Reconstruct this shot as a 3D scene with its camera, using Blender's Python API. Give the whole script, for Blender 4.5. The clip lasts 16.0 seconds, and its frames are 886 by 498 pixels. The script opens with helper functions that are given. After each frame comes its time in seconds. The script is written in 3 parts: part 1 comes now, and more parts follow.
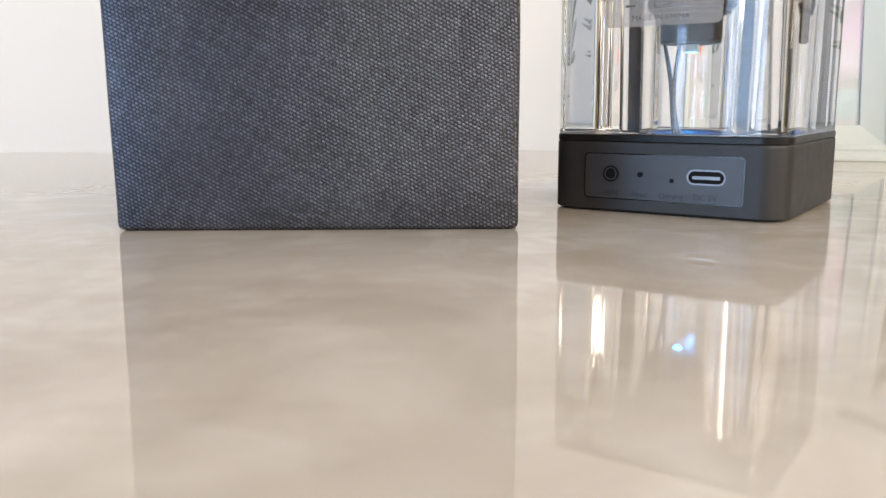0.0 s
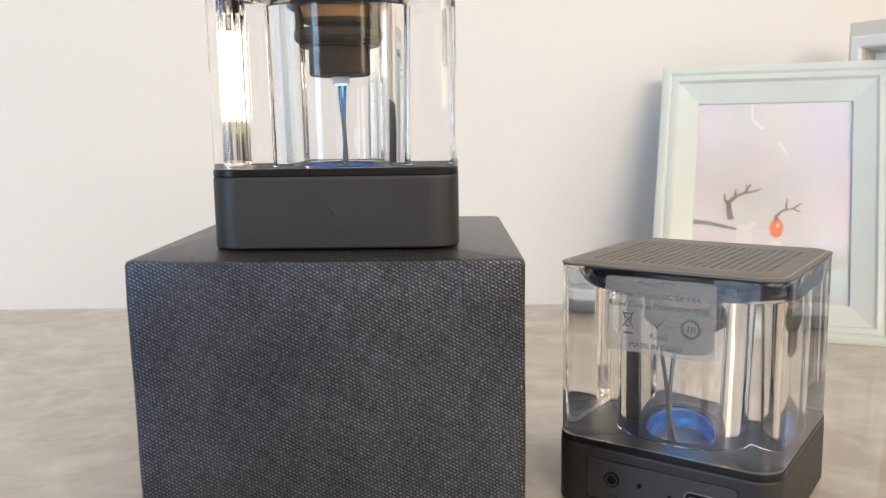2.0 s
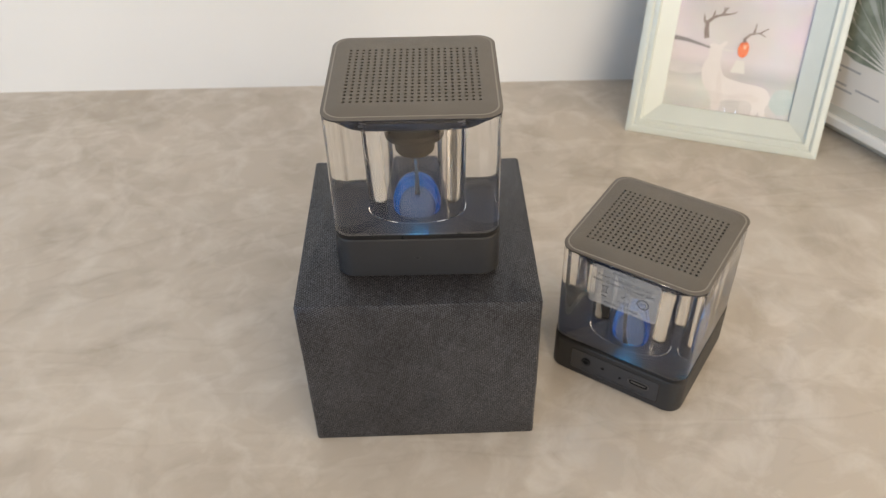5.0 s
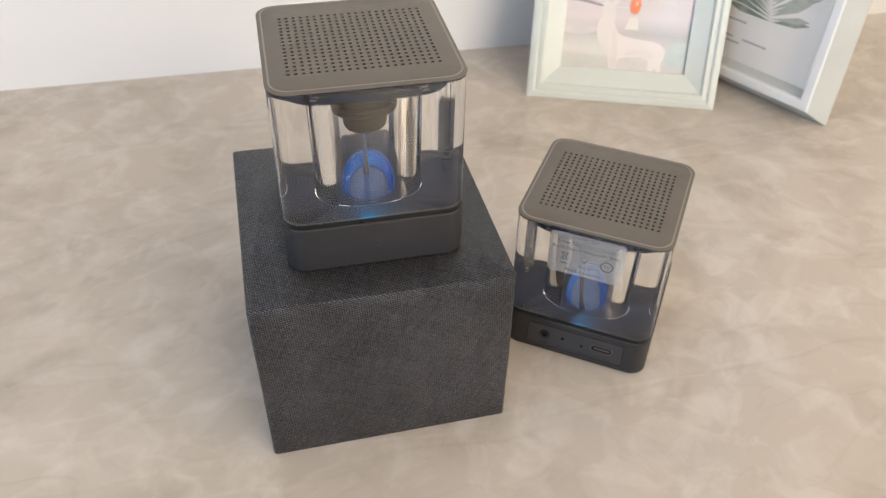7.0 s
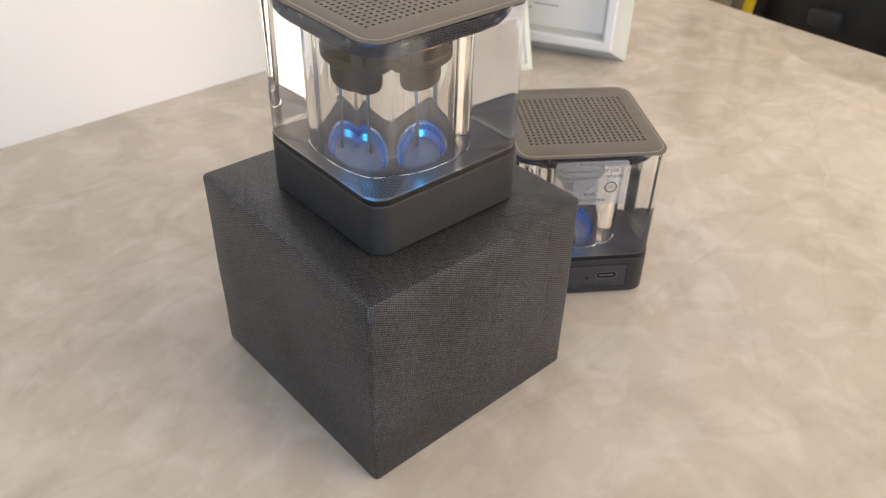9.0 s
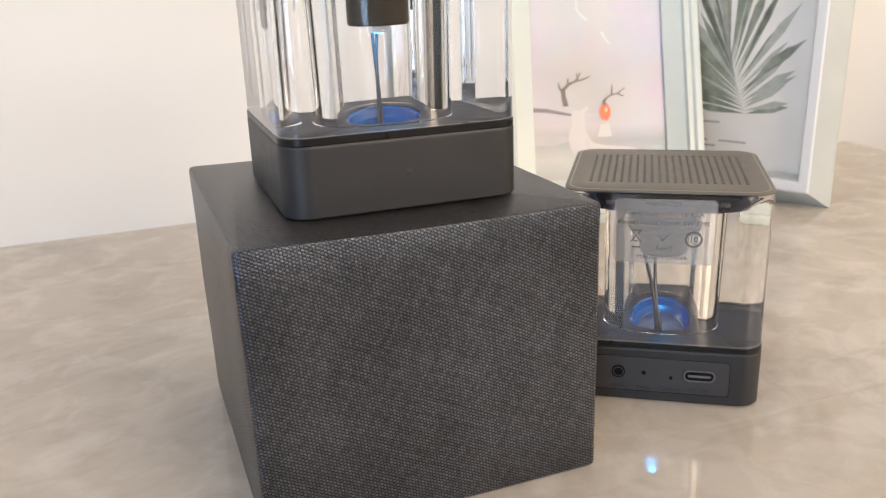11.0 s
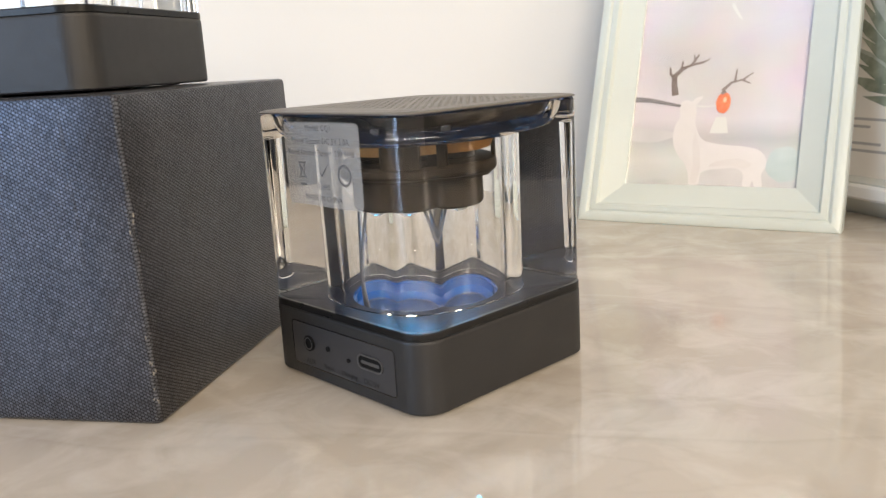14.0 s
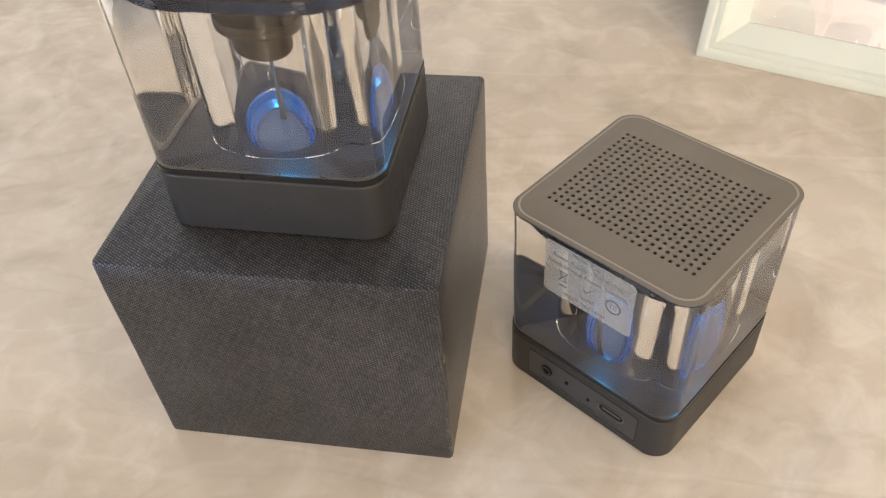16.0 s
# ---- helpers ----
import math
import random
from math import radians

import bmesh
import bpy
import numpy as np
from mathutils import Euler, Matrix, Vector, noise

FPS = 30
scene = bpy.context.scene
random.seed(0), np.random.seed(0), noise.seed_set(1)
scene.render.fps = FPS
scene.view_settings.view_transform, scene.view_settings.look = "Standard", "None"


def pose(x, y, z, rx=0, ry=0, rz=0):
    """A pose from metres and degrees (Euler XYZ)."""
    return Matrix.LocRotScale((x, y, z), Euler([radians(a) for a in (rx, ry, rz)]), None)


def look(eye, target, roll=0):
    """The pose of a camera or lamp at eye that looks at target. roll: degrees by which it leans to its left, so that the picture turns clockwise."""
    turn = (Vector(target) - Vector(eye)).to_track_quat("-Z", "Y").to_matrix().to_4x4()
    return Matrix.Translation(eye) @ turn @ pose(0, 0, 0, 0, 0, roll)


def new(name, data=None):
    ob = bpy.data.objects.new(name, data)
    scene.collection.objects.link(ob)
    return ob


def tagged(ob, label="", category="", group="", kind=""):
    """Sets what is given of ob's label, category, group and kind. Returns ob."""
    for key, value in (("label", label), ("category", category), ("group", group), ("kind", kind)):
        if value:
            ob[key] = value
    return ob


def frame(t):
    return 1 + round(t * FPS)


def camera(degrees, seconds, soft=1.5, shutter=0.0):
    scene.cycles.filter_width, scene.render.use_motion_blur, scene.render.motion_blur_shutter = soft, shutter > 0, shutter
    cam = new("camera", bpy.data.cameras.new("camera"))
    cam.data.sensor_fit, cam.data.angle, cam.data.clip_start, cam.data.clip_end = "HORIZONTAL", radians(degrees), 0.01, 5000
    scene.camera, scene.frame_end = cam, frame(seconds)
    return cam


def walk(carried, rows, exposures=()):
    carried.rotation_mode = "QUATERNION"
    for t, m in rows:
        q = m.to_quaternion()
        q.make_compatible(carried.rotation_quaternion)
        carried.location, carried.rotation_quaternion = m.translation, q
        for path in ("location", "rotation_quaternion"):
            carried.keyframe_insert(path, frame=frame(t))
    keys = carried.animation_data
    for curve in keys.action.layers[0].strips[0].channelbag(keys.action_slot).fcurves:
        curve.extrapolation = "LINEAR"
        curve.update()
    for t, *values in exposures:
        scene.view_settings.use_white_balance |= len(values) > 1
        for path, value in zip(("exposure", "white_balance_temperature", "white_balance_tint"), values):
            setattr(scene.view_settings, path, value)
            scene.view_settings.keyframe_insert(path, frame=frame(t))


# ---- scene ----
cam = camera(55.83, 16.0, soft=1.25)
cam.data.dof.use_dof, cam.data.dof.focus_distance, cam.data.dof.aperture_fstop = True, 0.250, 29.0
PATH = [
    (0, (0.03246, -0.18901, 0.02752), (0.0186, 1.7804, -0.3206), -0.32),
    (0.5, (0.03430, -0.19072, 0.04620), (0.0104, 1.7855, -0.2603), -0.68),
    (1, (0.03342, -0.19079, 0.06353), (0.0069, 1.7880, -0.2258), -0.87),
    (1.5, (0.03039, -0.19205, 0.07735), (0.0185, 1.7884, -0.2017), -0.79),
    (2, (0.03032, -0.18946, 0.10522), (0.0211, 1.7901, -0.1797), -0.81),
    (2.5, (0.02975, -0.19208, 0.13833), (0.0200, 1.7856, -0.1592), -0.63),
    (3, (0.02758, -0.20770, 0.16966), (0.0179, 1.7697, -0.1302), -0.82),
    (3.5, (0.02657, -0.22615, 0.19587), (0.0190, 1.7335, -0.2039), -1.56),
    (4, (0.01056, -0.23862, 0.21443), (0.0222, 1.6068, -0.5564), -0.89),
    (4.2, (0.00865, -0.23899, 0.23327), (0.0292, 1.5254, -0.7083), -1.25),
    (6.3, (0.00917, -0.19291, 0.30755), (0.0524, 1.2613, -1.0648), -0.57),
    (6.5, (0.00059, -0.19257, 0.30304), (0.0861, 1.2570, -1.0723), 0.39),
    (7, (-0.02970, -0.20198, 0.26962), (0.3440, 1.2722, -1.0293), 1.24),
    (7.5, (-0.05987, -0.20875, 0.25524), (0.4497, 1.2886, -0.9687), -0.18),
    (8, (-0.10286, -0.18915, 0.25965), (0.5878, 1.2423, -0.9544), -0.27),
    (8.5, (-0.13092, -0.16461, 0.24682), (0.8265, 1.0963, -0.9752), 1.90),
    (9, (-0.15141, -0.14840, 0.23093), (0.9384, 1.0423, -0.9500), 1.49),
    (9.2, (-0.15610, -0.14219, 0.22919), (1.0020, 1.0492, -0.8841), 1.26),
    (11.3, (-0.03341, -0.17832, 0.11148), (0.5052, 1.6585, -0.4683), -1.08),
    (11.5, (-0.01286, -0.17616, 0.09914), (0.4348, 1.6931, -0.4534), -0.43),
    (12, (0.03332, -0.17334, 0.07717), (0.2297, 1.7595, -0.3977), -0.48),
    (12.5, (0.07362, -0.16743, 0.07002), (0.0556, 1.7789, -0.3897), -1.46),
    (13, (0.10376, -0.16662, 0.07261), (-0.1143, 1.7637, -0.4032), -2.62),
    (13.5, (0.13810, -0.16949, 0.07734), (-0.1922, 1.7491, -0.3809), -3.22),
    (14, (0.15353, -0.16488, 0.07879), (-0.2539, 1.7422, -0.3652), -3.34),
    (14.5, (0.13710, -0.15418, 0.10947), (-0.2665, 1.6656, -0.6154), 0.72),
    (15, (0.10913, -0.14658, 0.14848), (-0.2702, 1.6390, -0.6686), 1.44),
    (15.5, (0.10211, -0.14175, 0.17422), (-0.2723, 1.5499, -0.8248), -0.97),
    (16, (0.07886, -0.13686, 0.22562), (-0.2144, 1.2683, -1.1671), -4.30),
]
EXPOSURES = [(0.0, 0.82, 7500, 12), (0.7, 0.82, 7650, 12), (1.2, 0.77, 7650, 12), (2.0, 0.64, 7720, 12), (3.0, 0.52, 7800, 10), (4.0, 0.49, 8150, 10), (6.5, 0.74, 7650, 12),
             (9.0, 0.75, 7900, 13), (11.5, 0.70, 8050, 14), (12.5, 0.84, 7450, 12), (13.5, 0.84, 7350, 11), (14.0, 0.80, 7800, 11), (15.0, 0.90, 8050, 12), (16.0, 0.92, 8400, 13)]
walk(cam, [(t, look(eye, target, roll)) for t, eye, target, roll in PATH], EXPOSURES)

# ---- world, windows and exposure ----
world = bpy.data.worlds.new("world")
scene.world = world
world.use_nodes = True
sky = world.node_tree.nodes.new("ShaderNodeTexSky")
sky.sky_type, sky.sun_disc = "NISHITA", False
sky.sun_elevation, sky.sun_rotation = radians(40), radians(200)
world.node_tree.nodes["Background"].inputs[1].default_value = 0.1
world.node_tree.links.new(sky.outputs[0], world.node_tree.nodes["Background"].inputs[0])


def window_light(name, m, width, height, watts, colour):
    data = bpy.data.lights.new(name, "AREA")
    data.shape, data.size, data.size_y, data.energy, data.color = "RECTANGLE", width, height, watts, colour
    lamp = new(name, data)
    lamp.matrix_world = m
    return lamp


# daylight of the two windows behind and beside the camera
window_light("window_daylight", look((-1.37, -1.47, 0.39), (-1.37, 0.0, 0.39)), 0.80, 0.98, 17.8, (0.35, 0.59, 1.0))
window_light("second_window_daylight", look((0.66, -1.47, 0.70), (0.62, 0.0, 0.62)), 1.05, 0.44, 13.2, (1.0, 0.94, 0.87))
window_light("side_window_daylight", look((2.17, -0.98, 0.85), (0.0, -0.4, 0.40)), 0.95, 1.4, 12.8, (1.0, 0.88, 0.74))


# ---- materials ----
def material(name, colour=(0.5, 0.5, 0.5), rough=0.5, metal=0.0, spec=0.5, glow=None, power=0.0):
    m = bpy.data.materials.new(name)
    m.use_nodes = True
    b = m.node_tree.nodes["Principled BSDF"]
    b.inputs["Base Color"].default_value = (*colour, 1)
    b.inputs["Roughness"].default_value = rough
    b.inputs["Metallic"].default_value = metal
    b.inputs["Specular IOR Level"].default_value = spec
    if glow:
        b.inputs["Emission Color"].default_value = (*glow, 1)
        b.inputs["Emission Strength"].default_value = power
    return m


def nodes_of(m):
    return m.node_tree.nodes, m.node_tree.links, m.node_tree.nodes["Principled BSDF"]


def noise_node(m, scale, detail=4.0, rough=0.55, coords="Object", distortion=0.0):
    n, l, _ = nodes_of(m)
    tc = n.new("ShaderNodeTexCoord")
    tex = n.new("ShaderNodeTexNoise")
    tex.inputs["Scale"].default_value = scale
    tex.inputs["Detail"].default_value = detail
    tex.inputs["Roughness"].default_value = rough
    tex.inputs["Distortion"].default_value = distortion
    l.new(tc.outputs[coords], tex.inputs["Vector"])
    return tex


def ramp_node(m, source, stops):
    n, l, _ = nodes_of(m)
    r = n.new("ShaderNodeValToRGB")
    while len(r.color_ramp.elements) < len(stops):
        r.color_ramp.elements.new(0.5)
    for e, (at, c) in zip(r.color_ramp.elements, stops):
        e.position, e.color = at, (*c, 1)
    l.new(source, r.inputs[0])
    return r


def mix_node(m, kind, fac, a, b):
    n, l, _ = nodes_of(m)
    x = n.new("ShaderNodeMix")
    x.data_type, x.blend_type = "RGBA", kind
    for slot, value in ((0, fac), (6, a), (7, b)):
        if hasattr(value, "is_linked"):
            l.new(value, x.inputs[slot])
        else:
            x.inputs[slot].default_value = value if slot == 0 else (*value, 1)
    return x.outputs[2]


def bump(m, height, strength, distance):
    n, l, b = nodes_of(m)
    node = n.new("ShaderNodeBump")
    node.inputs["Strength"].default_value = strength
    node.inputs["Distance"].default_value = distance
    l.new(height, node.inputs["Height"])
    l.new(node.outputs[0], b.inputs["Normal"])
    return node


def varied(name, low, high, scale, rough, spec=0.5, metal=0.0, fine=0.0, rough_span=0.08):
    """A surface whose colour and gloss wander between two values, with a fine grain in relief."""
    m = material(name, low, rough, metal, spec)
    n, l, b = nodes_of(m)
    t = noise_node(m, scale)
    l.new(ramp_node(m, t.outputs[0], [(0.3, low), (0.7, high)]).outputs[0], b.inputs["Base Color"])
    mr = n.new("ShaderNodeMapRange")
    mr.inputs[3].default_value, mr.inputs[4].default_value = rough - rough_span, rough + rough_span
    l.new(noise_node(m, scale * 5).outputs[0], mr.inputs[0])
    l.new(mr.outputs[0], b.inputs["Roughness"])
    if fine:
        bump(m, noise_node(m, fine, 2.0).outputs[0], 0.25, 0.0002)
    return m


def stone_material():
    """Polished greige stone: soft clouds, pale flecks and thin wandering veins."""
    m = material("polished_stone", rough=0.04, spec=0.34)
    n, l, b = nodes_of(m)
    cloud = noise_node(m, 5.0, 5.0, 0.55, distortion=0.4)
    base = ramp_node(m, cloud.outputs[0], [(0.28, (0.488, 0.434, 0.372)), (0.5, (0.522, 0.467, 0.406)), (0.72, (0.578, 0.526, 0.464))])
    spots = noise_node(m, 48.0, 5.0, 0.58, distortion=0.6)
    pale = ramp_node(m, spots.outputs[0], [(0.47, (0, 0, 0)), (0.60, (0.42, 0.42, 0.42)), (0.76, (0.85, 0.85, 0.85))])
    c = mix_node(m, "MIX", pale.outputs[0], base.outputs[0], (0.645, 0.602, 0.55))
    dusk = ramp_node(m, noise_node(m, 19.0, 5.0, 0.58, distortion=0.8).outputs[0], [(0.30, (0.84, 0.828, 0.81)), (0.52, (1, 1, 1))])
    c = mix_node(m, "MULTIPLY", 1.0, c, dusk.outputs[0])
    lean = n.new("ShaderNodeMapping")
    lean.inputs["Rotation"].default_value, lean.inputs["Scale"].default_value = (0, 0, radians(-38)), (0.42, 1.0, 1.0)
    l.new(n.new("ShaderNodeTexCoord").outputs["Object"], lean.inputs[0])
    for scale, twist, wide, dark, pull in ((6.5, 0.7, 0.008, 0.86, 0.45), (15.0, 0.6, 0.010, 0.90, 0.40)):
        vein = noise_node(m, scale, 4.0, 0.5, distortion=twist)
        l.new(lean.outputs[0], vein.inputs["Vector"])
        line = ramp_node(m, vein.outputs[0], [(0.5 - wide, (1, 1, 1)), (0.5, (dark, dark * 0.985, dark * 0.965)), (0.5 + wide * 1.6, (1, 1, 1))])
        c = mix_node(m, "MULTIPLY", pull, c, line.outputs[0])
    pale_vein = noise_node(m, 9.0, 4.0, 0.5, distortion=0.8)
    l.new(lean.outputs[0], pale_vein.inputs["Vector"])
    thread = ramp_node(m, pale_vein.outputs[0], [(0.450, (0, 0, 0)), (0.461, (0.15, 0.15, 0.15)), (0.480, (0, 0, 0))])
    c = mix_node(m, "MIX", thread.outputs[0], c, (0.74, 0.70, 0.65))
    l.new(c, b.inputs["Base Color"])
    gloss = n.new("ShaderNodeMapRange")
    gloss.inputs[3].default_value, gloss.inputs[4].default_value = 0.015, 0.05
    l.new(noise_node(m, 25.0).outputs[0], gloss.inputs[0])
    l.new(gloss.outputs[0], b.inputs["Roughness"])
    return m


def cloth_paper_material():
    """Black embossed box paper: staggered rows of tiny raised threads."""
    m = material("embossed_black_paper", (0.03, 0.029, 0.029), 0.32, 0.0, 0.5)
    n, l, b = nodes_of(m)
    b.inputs["IOR"].default_value = 1.68
    # the window's blue sheen is partly put into this specular tint
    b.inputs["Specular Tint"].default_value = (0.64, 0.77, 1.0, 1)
    uv = n.new("ShaderNodeUVMap")
    turn = n.new("ShaderNodeMapping")
    turn.inputs["Rotation"].default_value = (0, 0, radians(28))
    l.new(uv.outputs[0], turn.inputs[0])
    wob = n.new("ShaderNodeTexNoise")
    wob.inputs["Scale"].default_value, wob.inputs["Detail"].default_value = 420.0, 2.0
    l.new(uv.outputs[0], wob.inputs["Vector"])
    shift = n.new("ShaderNodeVectorMath")
    shift.operation = "MULTIPLY_ADD"
    shift.inputs[1].default_value = (0.0003, 0.0003, 0.0)
    l.new(wob.outputs["Color"], shift.inputs[0])
    l.new(turn.outputs[0], shift.inputs[2])
    weave = n.new("ShaderNodeTexBrick")
    weave.offset = 0.5
    for word, value in (("Scale", 100.0), ("Brick Width", 0.098), ("Row Height", 0.078), ("Mortar Size", 0.022), ("Mortar Smooth", 1.0)):
        weave.inputs[word].default_value = value
    weave.inputs["Color1"].default_value, weave.inputs["Color2"].default_value = (0.74, 0.74, 0.74, 1), (1.26, 1.26, 1.26, 1)
    weave.inputs["Mortar"].default_value = (1, 1, 1, 1)
    l.new(shift.outputs[0], weave.inputs["Vector"])
    mul = n.new("ShaderNodeMath")
    mul.operation = "SUBTRACT"
    mul.inputs[0].default_value = 1.0
    l.new(weave.outputs["Fac"], mul.inputs[1])
    rubbed = noise_node(m, 22.0, 3.0)
    worn = ramp_node(m, rubbed.outputs[0], [(0.35, (0.0235, 0.0212, 0.0208)), (0.7, (0.0355, 0.0325, 0.0320))])
    # shade in the gaps and light on the thread tops, put into the colour
    top = ramp_node(m, mul.outputs[0], [(0.05, (0.40, 0.40, 0.40)), (0.95, (1.42, 1.42, 1.42))])
    c = mix_node(m, "MULTIPLY", 1.0, worn.outputs[0], top.outputs[0])
    c = mix_node(m, "MULTIPLY", 0.8, c, weave.outputs["Color"])
    slubs = []
    for along in ((1.0, 0.05, 1.0), (0.05, 1.0, 1.0)):
        run = n.new("ShaderNodeMapping")
        run.inputs["Scale"].default_value = along
        l.new(turn.outputs[0], run.inputs[0])
        slub = n.new("ShaderNodeTexNoise")
        slub.inputs["Scale"].default_value, slub.inputs["Detail"].default_value = 900.0, 2.0
        l.new(run.outputs[0], slub.inputs["Vector"])
        c = mix_node(m, "MULTIPLY", 1.0, c, ramp_node(m, slub.outputs[0], [(0.3, (0.88, 0.88, 0.88)), (0.7, (1.12, 1.12, 1.12))]).outputs[0])
        slubs.append(slub.outputs[0])
    tall = n.new("ShaderNodeMapping")
    tall.inputs["Scale"].default_value = (1.0, 0.06, 1.0)
    l.new(uv.outputs[0], tall.inputs[0])
    creased = n.new("ShaderNodeTexNoise")
    creased.inputs["Scale"].default_value, creased.inputs["Detail"].default_value = 130.0, 3.0
    l.new(tall.outputs[0], creased.inputs[0])
    crease = ramp_node(m, creased.outputs[0], [(0.34, (0.72, 0.72, 0.73)), (0.46, (1, 1, 1)), (0.66, (1, 1, 1)), (0.76, (1.3, 1.3, 1.31))])
    l.new(mix_node(m, "MULTIPLY", 1.0, c, crease.outputs[0]), b.inputs["Base Color"])
    tall_thread = n.new("ShaderNodeMath")
    tall_thread.operation = "MULTIPLY"
    l.new(mul.outputs[0], tall_thread.inputs[0])
    l.new(weave.outputs["Color"], tall_thread.inputs[1])
    bump(m, tall_thread.outputs[0], 0.33, 0.00016)
    span = n.new("ShaderNodeMapRange")
    span.inputs[3].default_value, span.inputs[4].default_value = 0.24, 0.36
    l.new(rubbed.outputs[0], span.inputs[0])
    l.new(span.outputs[0], b.inputs["Roughness"])
    gap = n.new("ShaderNodeMapRange")
    gap.inputs[1].default_value, gap.inputs[2].default_value, gap.inputs[3].default_value, gap.inputs[4].default_value = 0.05, 0.95, 0.08, 0.66
    l.new(mul.outputs[0], gap.inputs[0])
    shine = n.new("ShaderNodeMath")
    shine.operation = "MULTIPLY"
    l.new(gap.outputs[0], shine.inputs[0])
    l.new(weave.outputs["Color"], shine.inputs[1])
    last = shine.outputs[0]
    for source, low, high in ((slubs[0], 0.86, 1.14), (slubs[1], 0.86, 1.14), (rubbed.outputs[0], 0.78, 1.22)):
        worn_span = n.new("ShaderNodeMapRange")
        worn_span.inputs[1].default_value, worn_span.inputs[2].default_value = 0.3, 0.7
        worn_span.inputs[3].default_value, worn_span.inputs[4].default_value = low, high
        l.new(source, worn_span.inputs[0])
        times = n.new("ShaderNodeMath")
        times.operation = "MULTIPLY"
        l.new(last, times.inputs[0])
        l.new(worn_span.outputs[0], times.inputs[1])
        last = times.outputs[0]
    l.new(last, b.inputs["Specular IOR Level"])
    return m


def acrylic_material():
    m = material("clear_acrylic", (1, 1, 1), 0.0)
    _, _, b = nodes_of(m)
    b.inputs["Transmission Weight"].default_value = 1.0
    b.inputs["IOR"].default_value = 1.49
    b.inputs["Base Color"].default_value = (0.985, 0.985, 0.98, 1)
    return m


def sticker_material():
    """Thin frosted film that lets part of the light through."""
    m = material("frosted_film", (0.40, 0.395, 0.39), 0.6, spec=0.3)
    n, l, b = nodes_of(m)
    clear = n.new("ShaderNodeBsdfTransparent")
    mix = n.new("ShaderNodeMixShader")
    mix.inputs[0].default_value = 0.35
    l.new(clear.outputs[0], mix.inputs[1])
    l.new(b.outputs[0], mix.inputs[2])
    l.new(mix.outputs[0], n["Material Output"].inputs["Surface"])
    return m


def print_material():
    """Faded winter print: lilac-grey air above pale snow."""
    m = material("winter_print", (0.7, 0.66, 0.68), 0.6)
    n, l, b = nodes_of(m)
    tc, sep = n.new("ShaderNodeTexCoord"), n.new("ShaderNodeSeparateXYZ")
    l.new(tc.outputs["Generated"], sep.inputs[0])
    r = ramp_node(m, sep.outputs[1], [(0.0, (0.41, 0.415, 0.415)), (0.12, (0.49, 0.48, 0.485)), (0.215, (0.37, 0.365, 0.375)), (0.30, (0.50, 0.48, 0.49)), (0.58, (0.44, 0.405, 0.425)), (1.0, (0.46, 0.44, 0.47))])
    soft = noise_node(m, 30.0, 3.0)
    l.new(mix_node(m, "SOFT_LIGHT", 0.35, r.outputs[0], soft.outputs[1]), b.inputs["Base Color"])
    return m


STONE = stone_material()
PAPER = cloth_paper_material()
ACRYLIC = acrylic_material()
FILM = sticker_material()
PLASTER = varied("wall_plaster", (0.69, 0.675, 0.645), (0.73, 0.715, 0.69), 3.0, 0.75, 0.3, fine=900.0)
# unseen window walls: this grey is set to control bounced fill and reflections
FAR_PLASTER = varied("bounce_tuned_wall", (0.58, 0.568, 0.55), (0.62, 0.608, 0.59), 3.0, 0.75, 0.3, fine=900.0)
FLOORING = varied("floor_boards", (0.21, 0.18, 0.155), (0.27, 0.235, 0.20), 4.0, 0.4)
SHELL = varied("dark_grey_soft_plastic", (0.0190, 0.0190, 0.0205), (0.0240, 0.0240, 0.0255), 60.0, 0.46, 0.40, fine=4000.0)
GLOSS_BLACK = varied("gloss_black_plastic", (0.008, 0.008, 0.009), (0.014, 0.014, 0.015), 40.0, 0.14, 0.5, rough_span=0.05)
DECKMAT = varied("black_deck_plastic", (0.019, 0.0195, 0.025), (0.025, 0.026, 0.033), 60.0, 0.44, 0.08)
SEAM = varied("black_seam_gloss", (0.008, 0.008, 0.0085), (0.012, 0.012, 0.0125), 60.0, 0.30, 0.22)
PANEL = varied("port_panel_plastic", (0.030, 0.031, 0.036), (0.036, 0.037, 0.043), 60.0, 0.36)
PLATE = varied("grey_metal_plate", (0.124, 0.111, 0.096), (0.144, 0.129, 0.112), 50.0, 0.40, 0.5, 0.2, fine=5000.0)
DISH = varied("smoked_dish_plastic", (0.022, 0.0195, 0.017), (0.030, 0.026, 0.022), 60.0, 0.17, 0.32, rough_span=0.05)
BASKET = varied("driver_grey_metal", (0.0110, 0.0080, 0.0056), (0.017, 0.0125, 0.0090), 80.0, 0.5, 0.06)
SPIDER = varied("tan_cone_paper", (0.19, 0.092, 0.029), (0.27, 0.135, 0.045), 120.0, 0.7, 0.3)
PORT_STEEL = material("dull_steel", (0.20, 0.20, 0.21), 0.38, 0.9)
RIM = material("polished_edge", (0.27, 0.25, 0.225), 0.30, 0.6)
HOLE = material("black_hole", (0.004, 0.004, 0.004), 0.7, 0.0, 0.2)
SCUFF = varied("rubbed_paper_fibre", (0.12, 0.115, 0.105), (0.30, 0.285, 0.26), 900.0, 0.8)
INK = material("grey_ink", (0.105, 0.105, 0.11), 0.6)
PORT_INK = material("faint_port_ink", (0.010, 0.010, 0.011), 0.5)
